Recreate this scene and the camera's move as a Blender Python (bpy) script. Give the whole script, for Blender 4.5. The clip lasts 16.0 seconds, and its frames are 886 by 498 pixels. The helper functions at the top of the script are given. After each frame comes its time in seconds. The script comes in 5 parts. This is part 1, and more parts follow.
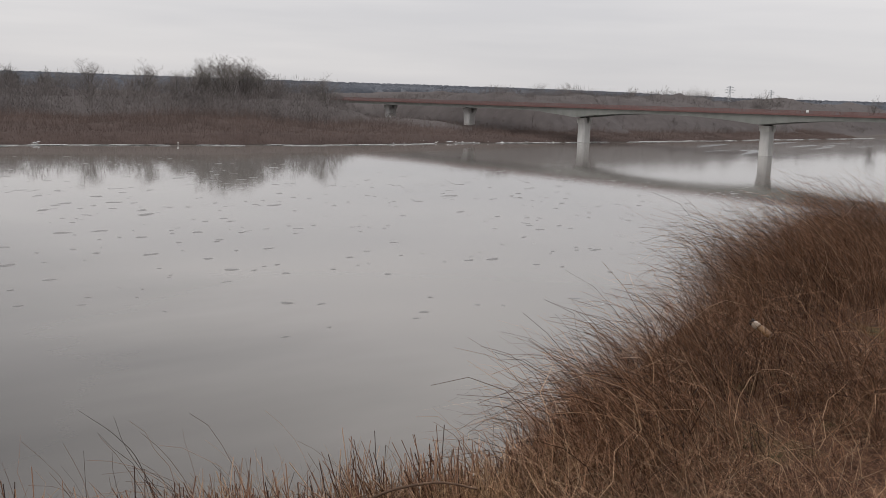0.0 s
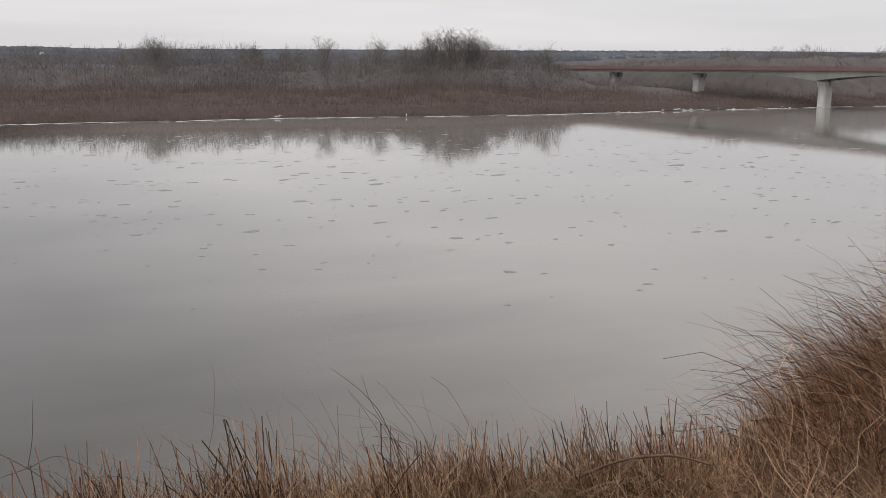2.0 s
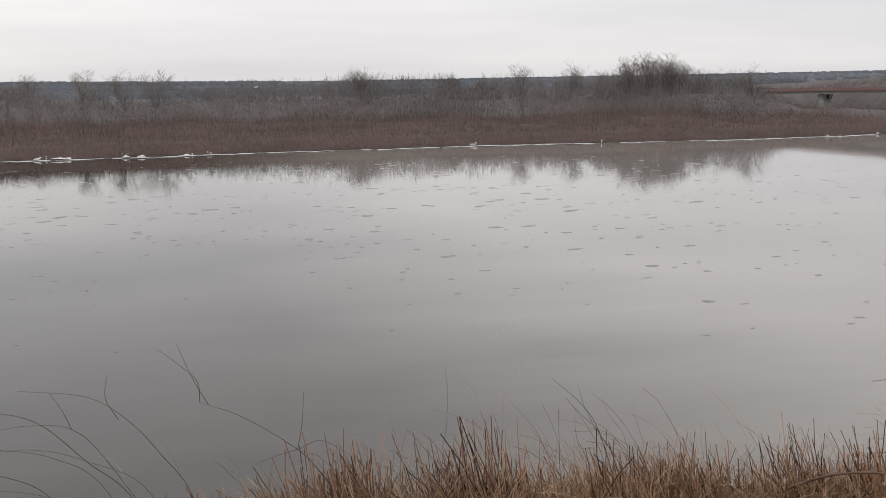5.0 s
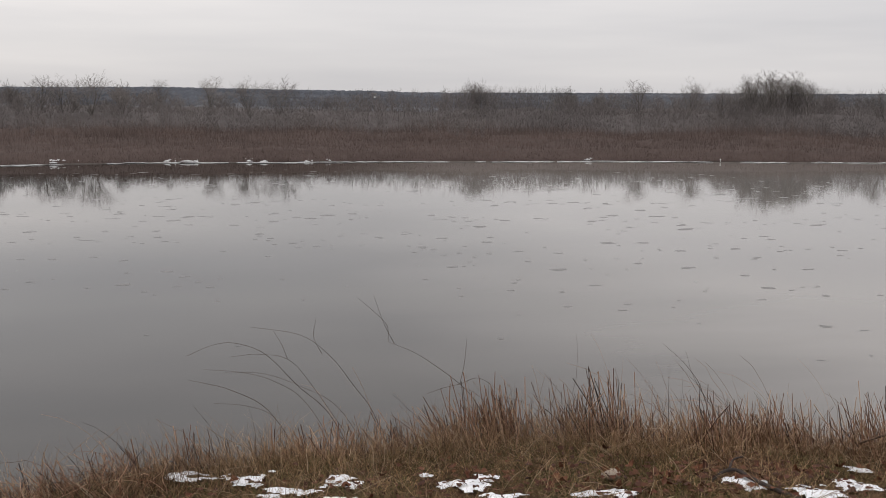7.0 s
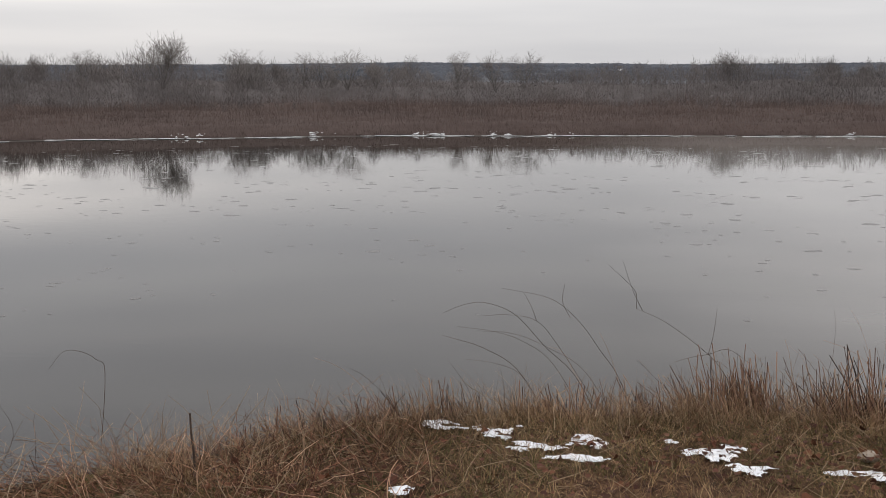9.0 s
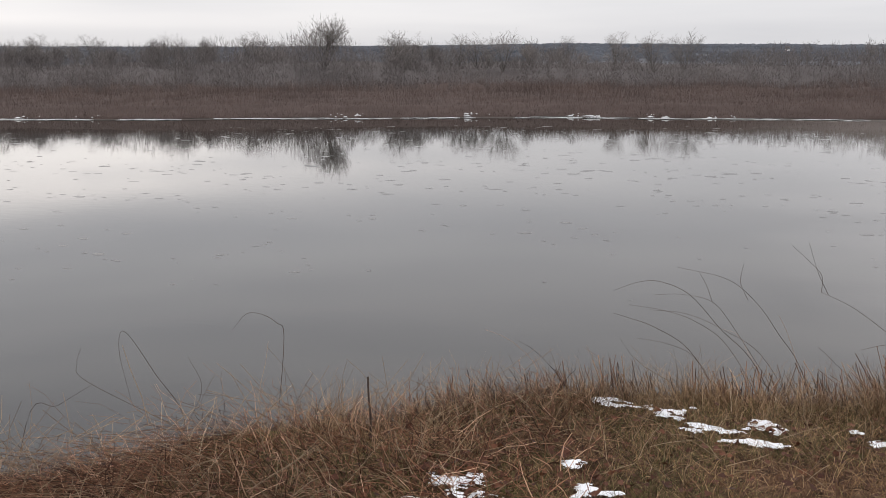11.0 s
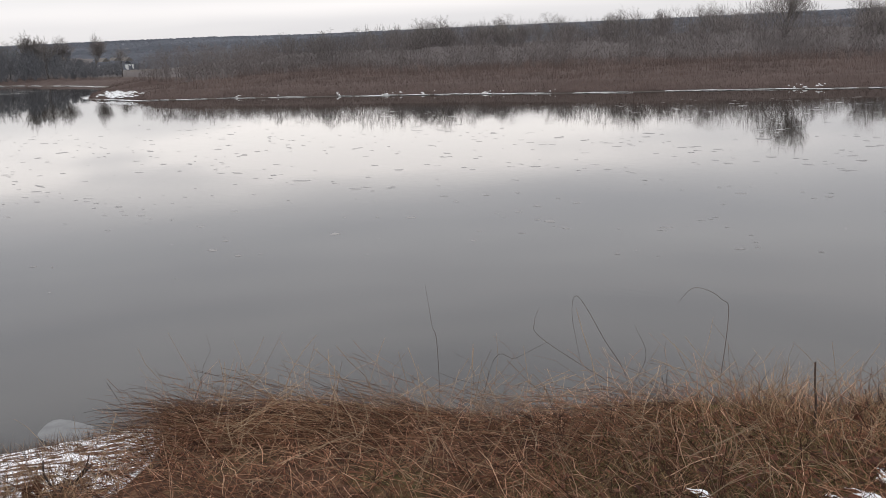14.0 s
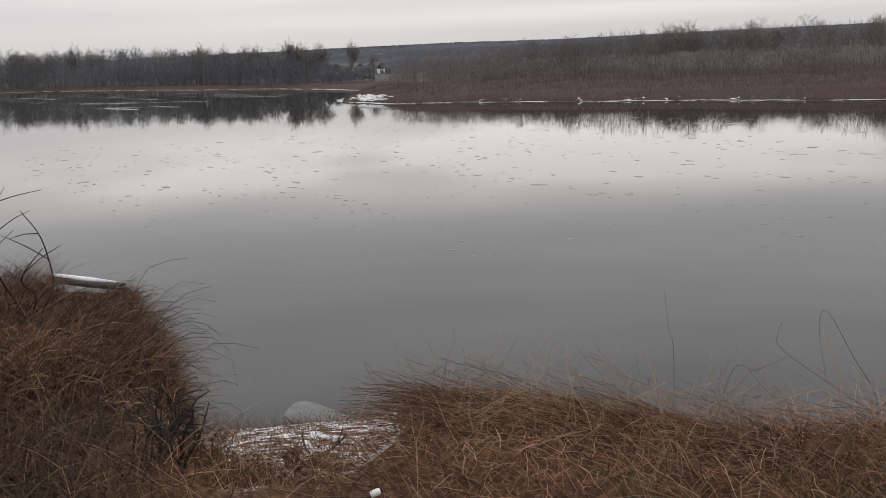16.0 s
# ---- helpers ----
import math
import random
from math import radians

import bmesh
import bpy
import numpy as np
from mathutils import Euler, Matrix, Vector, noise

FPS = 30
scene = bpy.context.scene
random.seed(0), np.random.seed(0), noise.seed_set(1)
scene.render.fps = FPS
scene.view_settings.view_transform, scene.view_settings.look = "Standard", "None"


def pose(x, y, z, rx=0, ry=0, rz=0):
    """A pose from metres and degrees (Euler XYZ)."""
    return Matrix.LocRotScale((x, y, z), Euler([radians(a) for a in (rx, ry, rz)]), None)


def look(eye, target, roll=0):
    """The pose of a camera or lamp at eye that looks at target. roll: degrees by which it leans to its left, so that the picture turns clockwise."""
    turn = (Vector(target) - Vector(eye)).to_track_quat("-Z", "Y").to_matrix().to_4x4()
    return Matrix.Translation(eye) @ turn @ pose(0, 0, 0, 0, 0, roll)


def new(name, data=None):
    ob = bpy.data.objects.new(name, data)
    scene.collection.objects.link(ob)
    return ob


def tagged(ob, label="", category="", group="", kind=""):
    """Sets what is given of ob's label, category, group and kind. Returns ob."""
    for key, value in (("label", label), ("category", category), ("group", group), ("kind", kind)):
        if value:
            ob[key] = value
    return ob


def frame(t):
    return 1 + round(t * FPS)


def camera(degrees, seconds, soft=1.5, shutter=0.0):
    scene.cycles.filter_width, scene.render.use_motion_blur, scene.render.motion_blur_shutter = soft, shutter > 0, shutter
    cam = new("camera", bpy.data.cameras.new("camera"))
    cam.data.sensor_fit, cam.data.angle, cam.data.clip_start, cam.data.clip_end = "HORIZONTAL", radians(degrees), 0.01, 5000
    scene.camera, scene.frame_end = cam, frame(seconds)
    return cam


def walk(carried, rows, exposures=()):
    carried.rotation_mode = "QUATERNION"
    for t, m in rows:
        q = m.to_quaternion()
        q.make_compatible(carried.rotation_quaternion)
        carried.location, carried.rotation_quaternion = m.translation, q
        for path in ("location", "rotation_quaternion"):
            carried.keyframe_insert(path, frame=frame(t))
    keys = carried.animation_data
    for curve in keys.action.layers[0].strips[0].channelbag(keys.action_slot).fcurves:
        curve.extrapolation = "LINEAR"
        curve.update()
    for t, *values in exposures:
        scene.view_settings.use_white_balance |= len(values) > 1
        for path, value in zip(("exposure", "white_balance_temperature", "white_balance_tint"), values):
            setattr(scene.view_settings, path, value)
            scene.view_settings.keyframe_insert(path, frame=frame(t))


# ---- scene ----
cam = camera(49.02, 16.0, soft=0.9)

# seconds, x, y, z, yaw, pitch, roll
PATH = [
    (0.0, 0.520, 0.970, 13.955, -39.41, -9.02, 2.07),
    (0.5, 0.509, 0.966, 13.947, -36.86, -9.82, 1.89),
    (1.0, 0.495, 0.954, 13.949, -34.38, -10.46, 1.53),
    (1.5, 0.474, 0.948, 13.957, -30.16, -10.82, 0.95),
    (2.0, 0.439, 0.936, 13.975, -26.22, -11.09, 0.48),
    (2.5, 0.417, 0.884, 13.976, -23.46, -11.20, 0.09),
    (3.0, 0.393, 0.864, 13.982, -20.96, -11.67, 0.02),
    (3.5, 0.386, 0.864, 13.981, -18.03, -12.19, -0.40),
    (4.0, 0.375, 0.864, 13.999, -16.46, -11.81, -0.40),
    (4.2, 0.369, 0.859, 14.004, -16.13, -10.81, -0.62),
    (6.5, -0.198, -0.218, 14.059, -10.46, -8.83, 0.22),
    (7.0, -0.198, -0.361, 14.037, -8.18, -8.75, 0.55),
    (7.5, -0.213, -0.469, 14.026, -4.92, -8.81, 0.72),
    (8.0, -0.225, -0.476, 14.025, -1.15, -9.25, 0.51),
    (8.5, -0.234, -0.486, 14.024, 2.11, -9.71, 0.35),
    (9.0, -0.255, -0.491, 14.017, 6.08, -10.34, -0.08),
    (11.5, -0.372, -0.520, 13.972, 17.61, -11.70, -0.70),
    (12.0, -0.369, -0.526, 13.970, 21.72, -12.00, -1.71),
    (12.5, -0.350, -0.550, 13.975, 28.27, -12.20, -2.38),
    (13.0, -0.342, -0.585, 13.982, 33.23, -12.48, -2.26),
    (13.5, -0.330, -0.619, 13.998, 36.59, -12.57, -2.22),
    (14.0, -0.311, -0.676, 14.024, 41.39, -12.39, -2.58),
    (14.5, -0.267, -0.739, 14.043, 46.33, -12.21, -2.86),
    (15.0, -0.214, -0.784, 14.036, 49.98, -11.98, -2.99),
    (15.5, -0.214, -0.788, 14.039, 52.39, -11.78, -2.93),
    (16.0, -0.229, -0.805, 14.035, 55.40, -11.46, -2.81),
]
walk(cam, [(t, pose(x, y, z, 90 + pitch, 0, yaw) @ pose(0, 0, 0, 0, 0, roll)) for t, x, y, z, yaw, pitch, roll in PATH],
     exposures=[(0.0, -0.03, 6600, 10.5), (2.0, 0.13, 6600, 10.5), (3.0, 0.22, 6600, 10.5), (4.2, 0.26, 6600, 10.5), (6.5, -0.01, 6650, 11), (8.0, -0.06, 6600, 10.5), (9.0, 0.0, 6550, 10), (11.5, 0.22, 6450, 10.5), (12.5, 0.28, 6430, 10.5), (13.5, 0.25, 6430, 10.5), (14.5, 0.15, 6450, 10.5), (15.5, 0.01, 6510, 10.5), (16.0, -0.11, 6550, 10.5)])

# ---- sky and light ----
def nodes_of(tree):
    tree.nodes.clear()
    return tree.nodes, tree.links


def math_node(n, l, op, a, b=None):
    m = n.new("ShaderNodeMath")
    m.operation = op
    for k, v in enumerate((a, b)):
        if v is None:
            continue
        if isinstance(v, (int, float)):
            m.inputs[k].default_value = v
        else:
            l.new(v, m.inputs[k])
    return m.outputs[0]


def ramp_node(n, l, fac, stops, mode="LINEAR"):
    r = n.new("ShaderNodeValToRGB")
    r.color_ramp.interpolation = mode
    el = r.color_ramp.elements
    while len(el) < len(stops):
        el.new(0.5)
    for e, (p, c) in zip(el, stops):
        e.position, e.color = p, (*c, 1)
    l.new(fac, r.inputs[0])
    return r.outputs[0]


def build_sky():
    world = bpy.data.worlds.new("overcast_sky")
    scene.world = world
    world.use_nodes = True
    n, l = nodes_of(world.node_tree)
    out, bg = n.new("ShaderNodeOutputWorld"), n.new("ShaderNodeBackground")
    tc = n.new("ShaderNodeTexCoord")
    sep = n.new("ShaderNodeSeparateXYZ")
    l.new(tc.outputs["Generated"], sep.inputs[0])
    x, y, z = sep.outputs
    # streaky cloud layer, flattened towards the horizon
    mp = n.new("ShaderNodeMapping")
    mp.inputs["Scale"].default_value = (1.3, 1.3, 13.0)
    l.new(tc.outputs["Generated"], mp.inputs[0])
    cloud = n.new("ShaderNodeTexNoise")
    cloud.inputs["Scale"].default_value, cloud.inputs["Detail"].default_value = 1.6, 4.0
    cloud.inputs["Roughness"].default_value = 0.5
    l.new(mp.outputs[0], cloud.inputs["Vector"])
    base = ramp_node(n, l, cloud.outputs[0], [(0.3, SKY_DARK), (0.7, SKY_LIGHT)])
    # thinner cloud in front of the low sun, upstream
    side = math_node(n, l, "ADD", math_node(n, l, "MULTIPLY", x, -SUN_X), math_node(n, l, "MULTIPLY", y, SUN_Y))
    near = math_node(n, l, "POWER", math_node(n, l, "MAXIMUM", side, 0.0), 7.5)
    dz = math_node(n, l, "DIVIDE", math_node(n, l, "SUBTRACT", z, 0.108), 0.038)
    band = math_node(n, l, "POWER", 2.718, math_node(n, l, "MULTIPLY", math_node(n, l, "MULTIPLY", dz, dz), -1.0))
    mp2 = n.new("ShaderNodeMapping")
    mp2.inputs["Scale"].default_value = (3.0, 3.0, 22.0)
    l.new(tc.outputs["Generated"], mp2.inputs[0])
    broken = n.new("ShaderNodeTexNoise")
    broken.inputs["Scale"].default_value, broken.inputs["Detail"].default_value = 1.5, 3.0
    l.new(mp2.outputs[0], broken.inputs["Vector"])
    brk = math_node(n, l, "ADD", math_node(n, l, "MULTIPLY", math_node(n, l, "MAXIMUM", math_node(n, l, "SUBTRACT", broken.outputs[0], 0.3), 0.0), 1.5), 0.3)
    dz2 = math_node(n, l, "DIVIDE", math_node(n, l, "SUBTRACT", z, 0.034), 0.011)
    strip = math_node(n, l, "MULTIPLY", math_node(n, l, "POWER", 2.718, math_node(n, l, "MULTIPLY", math_node(n, l, "MULTIPLY", dz2, dz2), -1.0)), 0.12)
    glow = math_node(n, l, "MULTIPLY", near, math_node(n, l, "ADD", math_node(n, l, "MULTIPLY", band, brk), strip))
    gl = n.new("ShaderNodeMix")
    gl.data_type = "RGBA"
    l.new(math_node(n, l, "MINIMUM", math_node(n, l, "MULTIPLY", glow, GLOW), 1.0), gl.inputs[0])
    l.new(base, gl.inputs[6])
    gl.inputs[7].default_value = (1.14, 1.08, 1.04, 1)
    # a trace of clear sky above the cloud
    sky = n.new("ShaderNodeTexSky")
    sky.sky_type, sky.sun_disc = "NISHITA", False
    sky.sun_elevation, sky.sun_rotation = radians(40), radians(-50)
    add = n.new("ShaderNodeMix")
    add.data_type, add.blend_type = "RGBA", "ADD"
    add.inputs[0].default_value = 0.004
    l.new(gl.outputs[2], add.inputs[6])
    l.new(sky.outputs[0], add.inputs[7])
    l.new(add.outputs[2], bg.inputs[0])
    # an overcast sky is brightest overhead
    l.new(math_node(n, l, "ADD", 1.0, math_node(n, l, "MULTIPLY", math_node(n, l, "MAXIMUM", z, 0.0), ZENITH)), bg.inputs[1])
    l.new(bg.outputs[0], out.inputs[0])


ZENITH = 1.3
SKY_DARK, SKY_LIGHT, GLOW = (0.570, 0.57, 0.592), (0.695, 0.685, 0.692), 2.3
SUN_X, SUN_Y = math.sin(radians(50)), math.cos(radians(50))
build_sky()
sun = bpy.data.lights.new("sun", "SUN")
sun.energy, sun.angle, sun.color = 0.6, radians(18), (1.0, 0.96, 0.9)
sun_ob = new("sun", sun)
sun_ob.matrix_world = look((-300 * SUN_X, 300 * SUN_Y, 290), (0, 0, 0))


# ---- materials ----
def material(name, build, rough=0.8, bump=0.0, spec=0.3):
    """build(n, l) gives the colour socket and, if any, a height socket."""
    m = bpy.data.materials.new(name)
    m.use_nodes = True
    n, l = nodes_of(m.node_tree)
    out, bs = n.new("ShaderNodeOutputMaterial"), n.new("ShaderNodeBsdfPrincipled")
    l.new(bs.outputs[0], out.inputs[0])
    bs.inputs["Roughness"].default_value = rough
    bs.inputs["Specular IOR Level"].default_value = spec
    col, height = build(n, l)
    l.new(col, bs.inputs["Base Color"])
    if height is not None and bump > 0:
        b = n.new("ShaderNodeBump")
        b.inputs["Distance"].default_value = bump
        l.new(height, b.inputs["Height"])
        l.new(b.outputs[0], bs.inputs["Normal"])
    return m


def noise_socket(n, l, scale, detail=4.0, stretch=(1, 1, 1), rough=0.55):
    tc, mp, t = n.new("ShaderNodeNewGeometry"), n.new("ShaderNodeMapping"), n.new("ShaderNodeTexNoise")
    mp.inputs["Scale"].default_value = stretch
    l.new(tc.outputs["Position"], mp.inputs[0])
    l.new(mp.outputs[0], t.inputs["Vector"])
    t.inputs["Scale"].default_value, t.inputs["Detail"].default_value, t.inputs["Roughness"].default_value = scale, detail, rough
    return t.outputs[0]


def mix_colour(n, l, fac, a, b, blend="MIX"):
    m = n.new("ShaderNodeMix")
    m.data_type, m.blend_type = "RGBA", blend
    for k, v in ((0, fac), (6, a), (7, b)):
        if isinstance(v, tuple):
            m.inputs[k].default_value = (*v, 1)
        elif isinstance(v, (int, float)):
            m.inputs[k].default_value = v
        else:
            l.new(v, m.inputs[k])
    return m.outputs[2]


def island(name, stops, rough=0.8, patch=1.0, spec=0.2):
    """Colour by island, with a slow drift from place to place."""
    def build(n, l):
        g = n.new("ShaderNodeNewGeometry")
        a = ramp_node(n, l, g.outputs["Random Per Island"], stops)
        drift = ramp_node(n, l, noise_socket(n, l, patch, 3.0), [(0.3, (0.62, 0.62, 0.62)), (0.7, (1.15, 1.12, 1.08))])
        return mix_colour(n, l, 1.0, a, drift, "MULTIPLY"), None
    return material(name, build, rough, spec=spec)


def grainy(name, a, b, scale, rough=0.8, bump=0.01, stretch=(1, 1, 1), spec=0.3):
    def build(n, l):
        fine, slow = noise_socket(n, l, scale, 6.0, stretch), noise_socket(n, l, scale * 0.13, 3.0, stretch)
        mix = math_node(n, l, "ADD", math_node(n, l, "MULTIPLY", fine, 0.6), math_node(n, l, "MULTIPLY", slow, 0.4))
        return ramp_node(n, l, mix, [(0.35, a), (0.65, b)]), fine
    return material(name, build, rough, bump, spec)


def ground_build(n, l):
    p = n.new("ShaderNodeNewGeometry")
    litter = ramp_node(n, l, noise_socket(n, l, 22.0, 8.0), [(0.3, (0.024, 0.013, 0.009)), (0.5, (0.075, 0.038, 0.023)), (0.72, (0.16, 0.092, 0.055))])
    moss = ramp_node(n, l, noise_socket(n, l, 40.0, 5.0), [(0.35, (0.035, 0.04, 0.014)), (0.7, (0.11, 0.115, 0.04))])
    near = mix_colour(n, l, ramp_node(n, l, noise_socket(n, l, 1.6, 4.0), [(0.56, (0, 0, 0)), (0.72, (0.7, 0.7, 0.7))]), litter, moss)
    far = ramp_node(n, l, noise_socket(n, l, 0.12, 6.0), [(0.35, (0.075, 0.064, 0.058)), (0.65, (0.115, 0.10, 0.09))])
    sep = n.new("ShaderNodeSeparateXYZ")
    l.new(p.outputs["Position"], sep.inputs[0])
    # far ground turns blue-grey with y: aerial haze painted into the base colour
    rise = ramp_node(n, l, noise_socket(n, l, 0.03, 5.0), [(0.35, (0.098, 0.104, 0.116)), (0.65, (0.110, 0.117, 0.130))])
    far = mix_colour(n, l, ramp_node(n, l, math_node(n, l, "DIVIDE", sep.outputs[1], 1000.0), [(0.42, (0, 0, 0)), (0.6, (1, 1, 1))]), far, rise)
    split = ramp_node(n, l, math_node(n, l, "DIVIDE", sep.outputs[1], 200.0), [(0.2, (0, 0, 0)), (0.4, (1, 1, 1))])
    # thin old snow lying on the lower shore upstream
    ns = noise_socket(n, l, 3.6, 9.0, (1, 1, 0.3))
    left = ramp_node(n, l, math_node(n, l, "DIVIDE", sep.outputs[0], -40.0), [(0.096, (0, 0, 0)), (0.106, (1, 1, 1))])
    low = ramp_node(n, l, math_node(n, l, "DIVIDE", sep.outputs[2], 14.0), [(0.876, (1, 1, 1)), (0.889, (0, 0, 0))])
    cover = ramp_node(n, l, ns, [(0.48, (0, 0, 0)), (0.54, (1, 1, 1))])
    near_y = ramp_node(n, l, math_node(n, l, "DIVIDE", sep.outputs[1], 60.0), [(0.5, (1, 1, 1)), (0.6, (0, 0, 0))])
    side = math_node(n, l, "ADD", math_node(n, l, "MULTIPLY", sep.outputs[0], 0.32), math_node(n, l, "ADD", math_node(n, l, "MULTIPLY", sep.outputs[1], 0.955), 0.82))
    floor_only = ramp_node(n, l, math_node(n, l, "DIVIDE", side, 4.0), [(0.02, (0, 0, 0)), (0.06, (1, 1, 1))])
    low = mix_colour(n, l, 1.0, low, floor_only, "MULTIPLY")
    s = mix_colour(n, l, 1.0, mix_colour(n, l, 1.0, left, low, "MULTIPLY"), mix_colour(n, l, 1.0, cover, near_y, "MULTIPLY"), "MULTIPLY")
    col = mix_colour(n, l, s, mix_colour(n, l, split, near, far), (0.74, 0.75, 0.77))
    return col, noise_socket(n, l, 30.0, 6.0)


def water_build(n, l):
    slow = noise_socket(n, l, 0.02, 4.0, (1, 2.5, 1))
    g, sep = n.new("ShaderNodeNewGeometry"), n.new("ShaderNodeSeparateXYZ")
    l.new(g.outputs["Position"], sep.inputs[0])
    # silty base colour; its lightening along x stands in for stronger sky reflection
    sheen_tone = math_node(n, l, "ADD", math_node(n, l, "DIVIDE", math_node(n, l, "ADD", sep.outputs[0], 16.0), 76.0), math_node(n, l, "MULTIPLY", slow, 0.45))
    return ramp_node(n, l, sheen_tone, [(0.0, (0.016, 0.015, 0.013)), (0.5, WATER_A), (0.85, WATER_B)]), None


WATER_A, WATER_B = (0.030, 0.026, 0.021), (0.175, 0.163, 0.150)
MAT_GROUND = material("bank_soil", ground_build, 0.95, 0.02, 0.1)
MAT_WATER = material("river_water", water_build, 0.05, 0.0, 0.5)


def wet_surface():
    """Calm water: low swell in streaks, with duller patches where the wind touches it."""
    n, l = MAT_WATER.node_tree.nodes, MAT_WATER.node_tree.links
    bs = next(k for k in n if k.type == "BSDF_PRINCIPLED")
    bs.inputs["IOR"].default_value = 1.33
    b = n.new("ShaderNodeBump")
    b.inputs["Distance"].default_value = 0.012
    b.inputs["Strength"].default_value = 0.22
    l.new(noise_socket(n, l, 0.9, 3.0, (0.6, 1.6, 1)), b.inputs["Height"])
    l.new(b.outputs[0], bs.inputs["Normal"])
    wind = ramp_node(n, l, noise_socket(n, l, 0.012, 4.0, (0.7, 2.0, 1)), [(0.45, (0.016, 0.016, 0.016)), (0.7, (0.034, 0.034, 0.034))])
    g, sep = n.new("ShaderNodeNewGeometry"), n.new("ShaderNodeSeparateXYZ")
    l.new(g.outputs["Position"], sep.inputs[0])
    reach = ramp_node(n, l, math_node(n, l, "DIVIDE", sep.outputs[0], 300.0), [(0.2, (0, 0, 0)), (0.6, (0.045, 0.045, 0.045))])
    l.new(math_node(n, l, "ADD", wind, reach), bs.inputs["Roughness"])


wet_surface()
MAT_STEM = island("dry_stem", [(0.0, (0.022, 0.011, 0.008)), (0.3, (0.150, 0.078, 0.052)), (0.7, (0.350, 0.205, 0.138)), (1.0, (0.55, 0.385, 0.275))])
MAT_RED_STEM = island("russet_stem", [(0.0, (0.018, 0.009, 0.006)), (0.4, (0.125, 0.062, 0.036)), (0.8, (0.290, 0.160, 0.094)), (1.0, (0.52, 0.355, 0.232))])
MAT_THICKET = island("thicket_stem", [(0.0, (0.015, 0.009, 0.006)), (0.5, (0.078, 0.042, 0.024)), (0.85, (0.190, 0.108, 0.062)), (1.0, (0.40, 0.265, 0.165))])
MAT_STRAW = island("straw", [(0.0, (0.044, 0.025, 0.013)), (0.4, (0.187, 0.110, 0.058)), (0.75, (0.337, 0.215, 0.119)), (1.0, (0.522, 0.374, 0.234))])
MAT_STRAW_BROWN = island("brown_straw", [(0.0, (0.021, 0.009, 0.006)), (0.4, (0.152, 0.066, 0.040)), (0.78, (0.370, 0.184, 0.113)), (1.0, (0.760, 0.506, 0.347))])
MAT_GREEN_TURF = island("green_turf", [(0.0, (0.040, 0.042, 0.014)), (0.5, (0.100, 0.096, 0.032)), (1.0, (0.220, 0.190, 0.080))])
MAT_PALE_STALK = island("bleached_stalk", [(0.0, (0.172, 0.107, 0.063)), (0.6, (0.304, 0.216, 0.137)), (1.0, (0.409, 0.312, 0.217))])
MAT_TURF = island("winter_turf", [(0.0, (0.020, 0.011, 0.006)), (0.35, (0.105, 0.058, 0.027)), (0.65, (0.235, 0.142, 0.066)), (1.0, (0.50, 0.35, 0.20))], patch=2.5)
MAT_TWIG = grainy("dark_twig", (0.045, 0.03, 0.024), (0.10, 0.068, 0.05), 60.0)
MAT_BARK = grainy("grey_bark", (0.081, 0.073, 0.066), (0.162, 0.147, 0.134), 3.0, 0.9, 0.05, (1, 1, 0.3))
MAT_CROWN = island("bare_crown", [(0.0, (0.172, 0.158, 0.151)), (0.5, (0.205, 0.188, 0.180)), (1.0, (0.240, 0.221, 0.211))], patch=0.02)
MAT_WOOD = island("far_bare_wood", [(0.0, (0.148, 0.133, 0.130)), (1.0, (0.172, 0.156, 0.154))], patch=0.02)
# wood beyond the bend: blue-grey haze mixed into the bough colour
MAT_HAZY_BEND = island("hazy_bend_wood", [(0.0, (0.150, 0.156, 0.170)), (1.0, (0.172, 0.178, 0.192))], patch=0.012)
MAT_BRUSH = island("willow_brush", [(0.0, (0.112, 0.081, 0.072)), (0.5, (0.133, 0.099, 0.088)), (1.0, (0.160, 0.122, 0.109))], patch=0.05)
MAT_BRUSH_SHADE = grainy("brush_inner_shade", (0.060, 0.043, 0.038), (0.088, 0.065, 0.058), 0.7, 0.95, 0.12, (1, 1, 0.6), 0.1)
MAT_WOOD_SHADE = grainy("wood_inner_shade", (0.080, 0.070, 0.068), (0.106, 0.094, 0.092), 0.35, 0.95, 0.1, (1, 1, 0.5), 0.1)
# distance haze is put into this forest's pale blue base colour
MAT_HAZY_FOREST = island("hazy_far_forest", [(0.0, (0.190, 0.206, 0.238)), (1.0, (0.203, 0.220, 0.253))], patch=0.003)
MAT_SNOW = grainy("old_snow", (0.70, 0.72, 0.75), (0.84, 0.85, 0.87), 25.0, 0.6, 0.01)
MAT_ICE = grainy("shore_ice", (0.450, 0.459, 0.459), (0.666, 0.675, 0.675), 1.2, 0.35, 0.02)
MAT_CLEAR_ICE = grainy("thin_ice", (0.05, 0.051, 0.051), (0.10, 0.102, 0.102), 1.6, 0.2, 0.01)
MAT_SLUSH = grainy("floating_slush", (0.062, 0.057, 0.052), (0.100, 0.093, 0.086), 1.5, 0.3, 0.01)
MAT_CONCRETE = grainy("pier_concrete", (0.52, 0.515, 0.50), (0.66, 0.65, 0.63), 0.9, 0.9, 0.01, (1, 1, 0.35))
MAT_GIRDER = grainy("girder_paint", (0.195, 0.203, 0.188), (0.270, 0.277, 0.259), 0.4, 0.7, 0.005, (1, 1, 0.3))
